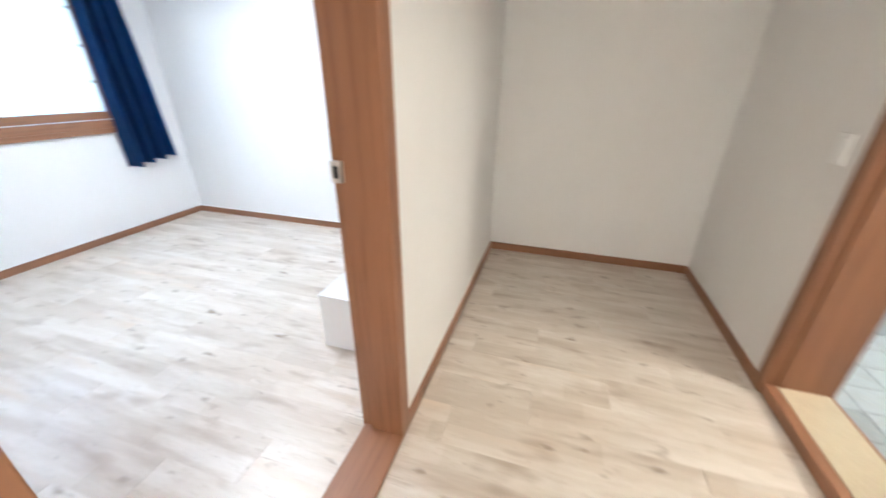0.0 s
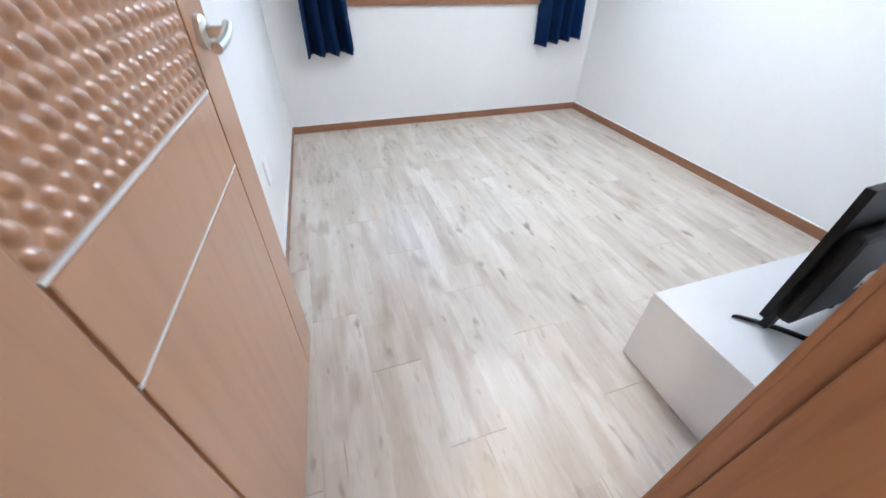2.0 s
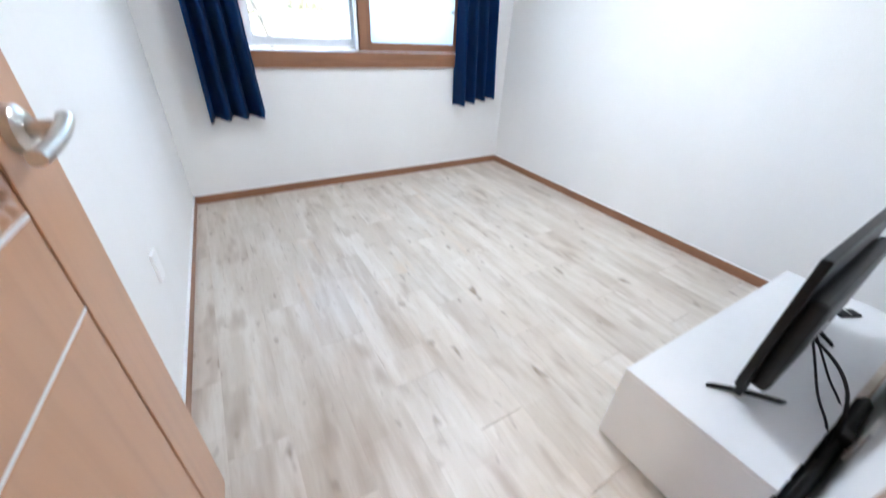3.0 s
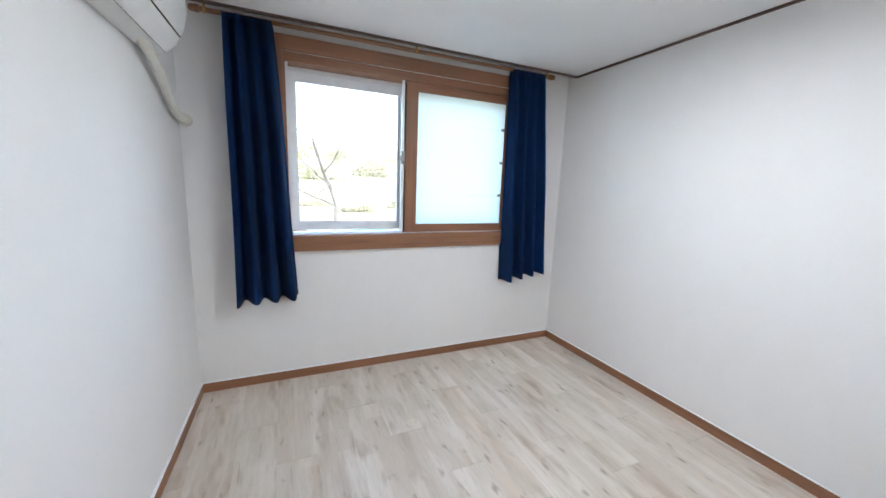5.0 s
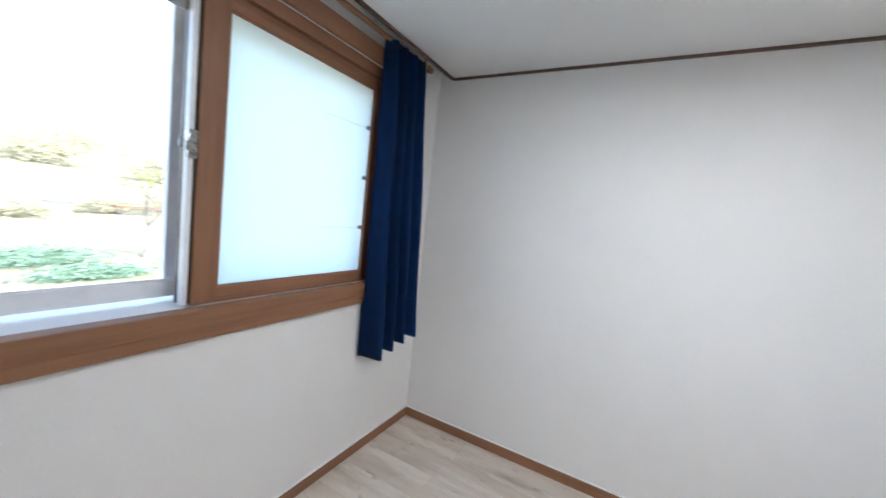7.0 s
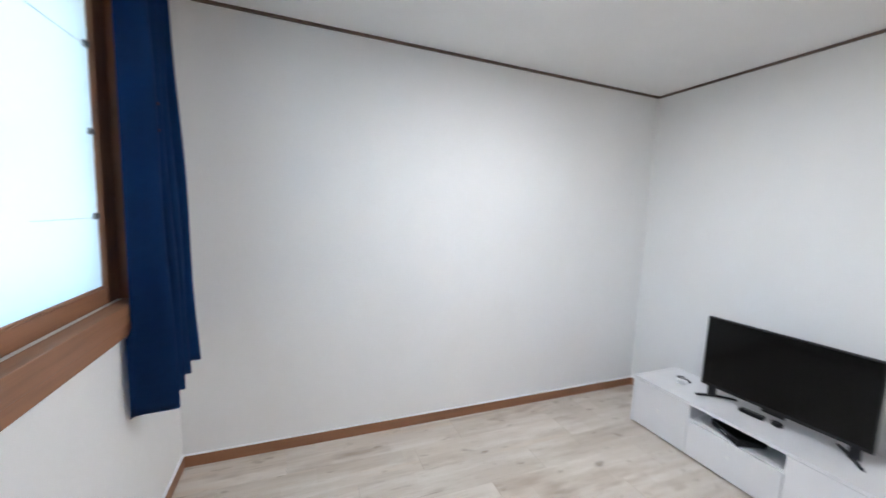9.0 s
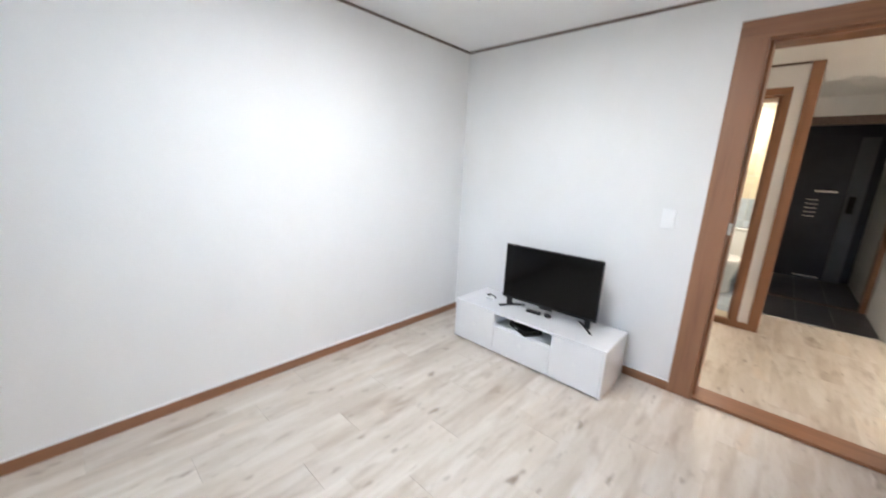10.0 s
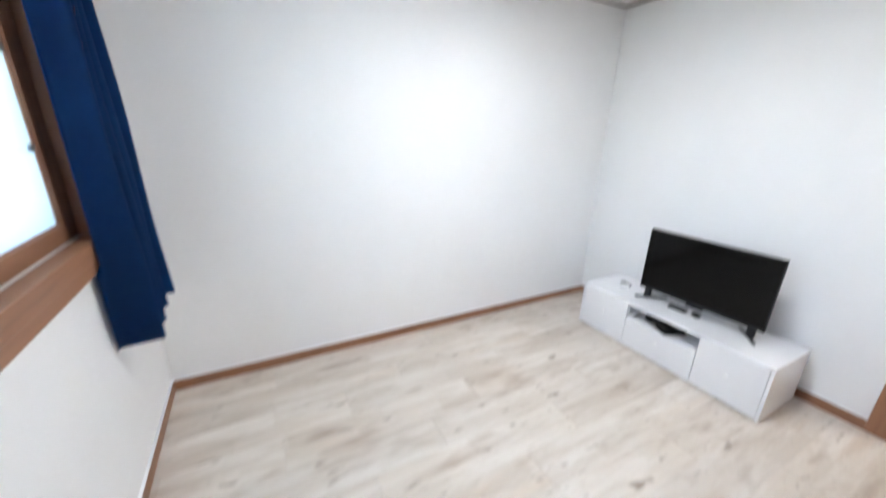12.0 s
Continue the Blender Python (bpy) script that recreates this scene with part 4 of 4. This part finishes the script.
BENCHWOOD = material("weathered_bench_wood", (0.12, 0.085, 0.07), 0.8, spots=((9, (0.08, 0.06, 0.05), 0.4, 0.7, 5),))
ROOFTILE = material("roof_tile", (0.16, 0.10, 0.08), 0.8, spots=((3, (0.12, 0.08, 0.065), 0.4, 0.7, 5),))
GZ = -0.45
g_ = bmesh.new()
bmesh.ops.create_grid(g_, x_segments=90, y_segments=90, size=150, matrix=Matrix.Translation((0, 153.6, GZ)))


def ground_z(x, y):
    """Lawn that rises to a low hill."""
    p = Vector((x, y, 0))
    return GZ + 0.25 * noise.noise(p * 0.09) * min(1, max(0.0, y - 8) / 10) + 0.17 * max(0.0, y - 34) * (1 + 0.35 * noise.noise(p * 0.03)) * (1 if y < 95 else 95 / y)


for v in g_.verts:
    v.co.z = ground_z(v.co.x, v.co.y)
structure("ground", g_, GRASS, "spring lawn and bare soil outside the window", "ground")
structure("pavement", bx(bmesh.new(), -8, 14, 4.6, 8.6, GZ - 0.2, GZ + 0.06), PATHM, "pale paved path outside the window", "pavement")
structure("wall_outer_base", bx(bmesh.new(), -3, 6, N_Y + 0.221, N_Y + 0.23, GZ - 0.2, 0.0), CONCRETE, "rendered base of the house wall", "wall")

def leaves(name, mat, parent, centre, size, count, leaf, seed, shell=0.35):
    """Many small leaf blades scattered through an uneven crown."""
    rnd = random.Random(seed)
    verts, faces = [], []
    for _ in range(count):
        d = Vector((rnd.gauss(0, 1), rnd.gauss(0, 1), rnd.gauss(0, 1))).normalized()
        r = (shell + (1 - shell) * rnd.random()) * (0.75 + 0.45 * noise.noise(d * 2.2 + Vector((seed, 0, 0))))
        p = Vector((centre[0] + d.x * size[0] * r, centre[1] + d.y * size[1] * r, centre[2] + d.z * size[2] * r))
        q = Euler((rnd.uniform(0, 6), rnd.uniform(0, 6), rnd.uniform(0, 6))).to_matrix()
        n = len(verts)
        s = leaf * rnd.uniform(0.6, 1.3)
        verts += [p + q @ Vector(c) * s for c in ((0, -1, 0), (0.45, 0, 0.12), (0, 1, 0), (-0.45, 0, 0.12))]
        faces.append((n, n + 1, n + 2, n + 3))
    me = bpy.data.meshes.new(name)
    me.from_pydata(verts, [], faces)
    me.materials.append(mat)
    ob = new(name, me)
    ob.parent = parent
    return ob


def tree(x, y, z, height, seed, label, leaf_count):
    rnd = random.Random(seed)
    t = thing("tree", label, "tree", "trees outside")
    b = bmesh.new()

    def limb(p, d, r, length, depth):
        n = 6
        for i in range(n):
            q = p + d * (length / n)
            cyl(b, p, q, r, r * 0.86, n=8 if depth < 2 else 5, caps=False)
            p, r = q, r * 0.86
            d = (d + Vector((rnd.uniform(-1, 1), rnd.uniform(-1, 1), rnd.uniform(-0.3, 0.6))) * 0.36).normalized()
            if depth < 3 and i >= 1 and rnd.random() < 0.9:
                a = rnd.uniform(0, 6.28)
                nd = (d * 0.55 + Vector((math.cos(a), math.sin(a), rnd.uniform(0, 0.6)))).normalized()
                limb(p, nd, r * 0.6, length * rnd.uniform(0.55, 0.8), depth + 1)

    limb(Vector((x, y, z)), Vector((0.12, 0, 1)).normalized(), height * 0.0165, height * 0.62, 0)
    part("trunk", b, BARK, t, smooth=True)
    if leaf_count:
        leaves("crown", LEAF, t, (x, y, z + height * 0.66), (height * 0.36, height * 0.36, height * 0.34), leaf_count, 0.06, seed, 0.1)
    return t


tree(2.0, 12.5, GZ - 0.05, 5.6, 7, "bare twisted ornamental tree among pale rocks", 90)
tree(4.9, 12.6, GZ - 0.1, 3.2, 23, "thin bare tree at the garden's far side", 60)
t = tree(0.5, 17.5, GZ - 0.1, 5.0, 11, "young tree with yellow-green spring leaves", 2600)
tree(-2.6, 15.5, GZ - 0.1, 3.0, 31, "yellow-green spring tree at the garden edge", 2200)
for i, (x, y, sx, sy, sz) in enumerate(((0.9, 11.4, 1.3, 0.6, 0.30), (3.0, 12.2, 1.7, 0.8, 0.42), (3.4, 10.7, 1.3, 0.5, 0.26), (5.8, 11.6, 1.4, 0.7, 0.32), (0.2, 13.6, 1.6, 0.5, 0.25), (8.2, 14.0, 1.8, 0.8, 0.4), (-2.4, 11.2, 1.2, 0.6, 0.3))):
    t = thing("bush", "low spreading blue-green garden bush", "bush", "bushes outside")
    leaves("foliage", BUSH, t, (x, y, GZ + sz * 0.4), (sx, sy, sz), 5200, 0.034, 40 + i, 0.2)
for i, (x, y, s) in enumerate(((1.25, 10.1, 0.20), (1.75, 10.0, 0.26), (2.3, 10.2, 0.18), (0.3, 9.0, 0.25), (4.6, 9.4, 0.28))):
    b = bmesh.new()
    bmesh.ops.create_icosphere(b, subdivisions=3, radius=s, matrix=Matrix.Translation((x, y, GZ + s * 0.1)))
    for v in b.verts:
        v.co += (v.co - Vector((x, y, GZ))) * 0.35 * noise.noise(v.co * 3.5)
        v.co.z = max(GZ - 0.05, GZ + (v.co.z - GZ) * 0.6)
    tagged(part("rock", b, PATHM, smooth=True), "pale flat garden rock by the tree", "rock", "garden rocks")
for i, (x, y, sx, sz) in enumerate(((5.0, 24, 2.4, 0.75), (9.0, 27, 3.2, 0.95), (13.0, 30, 3.5, 1.2), (2.2, 29, 2.6, 0.7), (-3.0, 26, 3.0, 1.5), (4.0, 44, 4.5, 1.8), (11.0, 47, 5.0, 2.1), (19.0, 45, 5.0, 2.3), (-4.0, 46, 5.0, 2.4), (27.0, 52, 6.0, 2.6), (8.0, 58, 6.0, 2.4), (16.0, 60, 6.0, 2.6))):
    t = thing("shrub", "loose tan-green shrub at the lawn's far edge", "shrub", "shrubs outside")
    leaves("foliage", DRY, t, (x, y, ground_z(x, y) + sz * 0.45), (sx, 1.2, sz), 4500, 0.07 if y < 35 else 0.13, 70 + i, 0.1)
gb = thing("garden_bench", "small reddish-brown garden bench on the lawn", "bench")
part("seat", bx(bmesh.new(), 0.55, 1.15, 12.35, 12.65, GZ + 0.30, GZ + 0.38, bevel=0.01), BENCHWOOD, gb)
for x in (0.62, 1.08):
    part("leg", bx(bmesh.new(), x - 0.04, x + 0.04, 12.4, 12.6, GZ - 0.1, GZ + 0.30), BENCHWOOD, gb)
hs = thing("pavilion", "small far garden hut with a white roof", "hut")
part("wall", bx(bmesh.new(), 6.0, 7.1, 25.5, 26.4, GZ - 0.3, 0.25), GREYTILE, hs, "bluish wall")
part("roof", prism(bmesh.new(), [(5.7, 25.2), (7.4, 25.2), (7.4, 26.7), (5.7, 26.7)], 0.25, 0.42), PVC, hs)
h2 = thing("shed", "low far shed with a reddish roof", "shed")
part("wall", bx(bmesh.new(), 9.2, 10.8, 26.5, 27.6, GZ - 0.3, -0.05), PATHM, h2)
part("roof", prism(bmesh.new(), [(9.0, 26.3), (11.0, 26.3), (11.0, 27.8), (9.0, 27.8)], -0.05, 0.12), ROOFTILE, h2)

# ---- floor: base and single planks ----
structure("floor_bedroom", bx(bmesh.new(), -0.30, E_X + 0.02, S_BACK, N_Y + 0.02, -0.15, -0.004), JOINT, "pale washed-oak vinyl plank floor of the bedroom", "floor")
bedroom_floor = bpy.data.objects["floor_bedroom"]
structure("floor_hall", bx(bx(bmesh.new(), LIV_W, HALL_E + 0.05, HALL_S - 0.24, S_BACK - 0.0005, -0.15, -0.004), LIV_W, FOY_E + 0.06, FOY_Y, HALL_S - 0.2405, -0.15, -0.004), JOINT, "pale washed-oak vinyl plank floor of the hall", "floor")
hall_floor = bpy.data.objects["floor_hall"]
PW, PL = 0.1930, 0.99
plank_meshes = {}


def plank(x0, x1, y0, y1, parent):
    key = (round(x1 - x0, 4), round(y1 - y0, 4))
    if key not in plank_meshes:
        b = bmesh.new()
        hx, hy, e = key[0] / 2, key[1] / 2 - 0.0004, 0.0005
        top = [b.verts.new((sx * (hx - 0.0001), sy * (hy - e), 0.0)) for sx, sy in ((-1, -1), (1, -1), (1, 1), (-1, 1))]
        low = [b.verts.new((sx * hx, sy * hy, -0.003)) for sx, sy in ((-1, -1), (1, -1), (1, 1), (-1, 1))]
        b.faces.new(top)
        for i in range(4):
            b.faces.new((low[i], low[(i + 1) % 4], top[(i + 1) % 4], top[i]))
        me = bpy.data.meshes.new("plank")
        b.to_mesh(me)
        b.free()
        me.materials.append(PLANK)
        plank_meshes[key] = me
    ob = new("plank", plank_meshes[key])
    ob.location = ((x0 + x1) / 2, (y0 + y1) / 2, 0)
    ob.parent = parent


def lay(xa, xb, ya, yb, parent, skip=None):
    k0 = math.floor((xa - 0.244) / PW)
    for k in range(k0, math.ceil((xb - 0.244) / PW)):
        x0, x1 = max(xa, 0.244 + k * PW), min(xb, 0.244 + (k + 1) * PW)
        off = (0.67, 0.335, -0.015)[k % 3]
        y = off + PL * math.floor((ya - off) / PL)
        while y < yb:
            y0, y1 = max(y, ya), min(y + PL, yb)
            if y1 - y0 > 0.01 and x1 - x0 > 0.01 and not (skip and skip(x0, x1, y0, y1)):
                plank(x0, x1, y0, y1, parent)
            y += PL


lay(-0.14, E_X, 0.003, N_Y, bedroom_floor)
lay(LIV_W, HALL_E, HALL_S, S_BACK - 0.014, hall_floor)
lay(LIV_W, FOY_E + 0.03, FOY_Y + 0.03, HALL_S, hall_floor)

# ---- tiles ----
tile_meshes = {}


def tile(parent, mat, centre, size, axis):
    key = (mat.name, tuple(round(s, 3) for s in size), axis)
    if key not in tile_meshes:
        b = bx(bmesh.new(), -size[0] / 2, size[0] / 2, -size[1] / 2, size[1] / 2, -size[2] / 2, size[2] / 2, bevel=0.0015, seg=1)
        me = bpy.data.meshes.new("tile")
        b.to_mesh(me)
        b.free()
        me.materials.append(mat)
        tile_meshes[key] = me
    ob = new("tile", tile_meshes[key])
    ob.location = centre
    ob.parent = parent


J = 0.004
bf = bpy.data.objects["floor_bath"]
nxt, nyt = 9, 9
sx, sy = (BX1 - BX0) / nxt, (HALL_S - 0.24 - BY) / nyt
for i in range(nxt):
    for j in range(nyt):
        tile(bf, GREYTILE, (BX0 + (i + 0.5) * sx, BY + (j + 0.5) * sy, -0.047), (sx - J, sy - J, 0.008), "z")
ws = bpy.data.objects["wall_bath_south"]
n, r = 6, 8
tw, th = (BX1 - BX0) / n, (CEIL + 0.043) / r
for i in range(n):
    for j in range(r):
        tile(ws, GREYTILE if j < 4 else BEIGETILE, (BX0 + (i + 0.5) * tw, BY + 0.003, -0.043 + (j + 0.5) * th), (tw - J, 0.008, th - J), "y")
we = bpy.data.objects["wall_bath_east"]
n = 6
tw = (HALL_S - 0.24 - BY) / n
for i in range(n):
    for j in range(r):
        tile(we, GREYTILE if j < 4 else BEIGETILE, (BX1 - 0.003, BY + (i + 0.5) * tw, -0.043 + (j + 0.5) * th), (0.008, tw - J, th - J), "x")
ff = bpy.data.objects["floor_foyer"]
n, r = 3, 7
tw, th = (FOY_E + 0.03 - FOY_W) / n, (FOY_Y - FOY_END) / r
for i in range(n):
    for j in range(r):
        tile(ff, DARKTILE, (FOY_W + (i + 0.5) * tw, FOY_END + (j + 0.5) * th, -0.029), (tw - J, th - J, 0.008), "z")
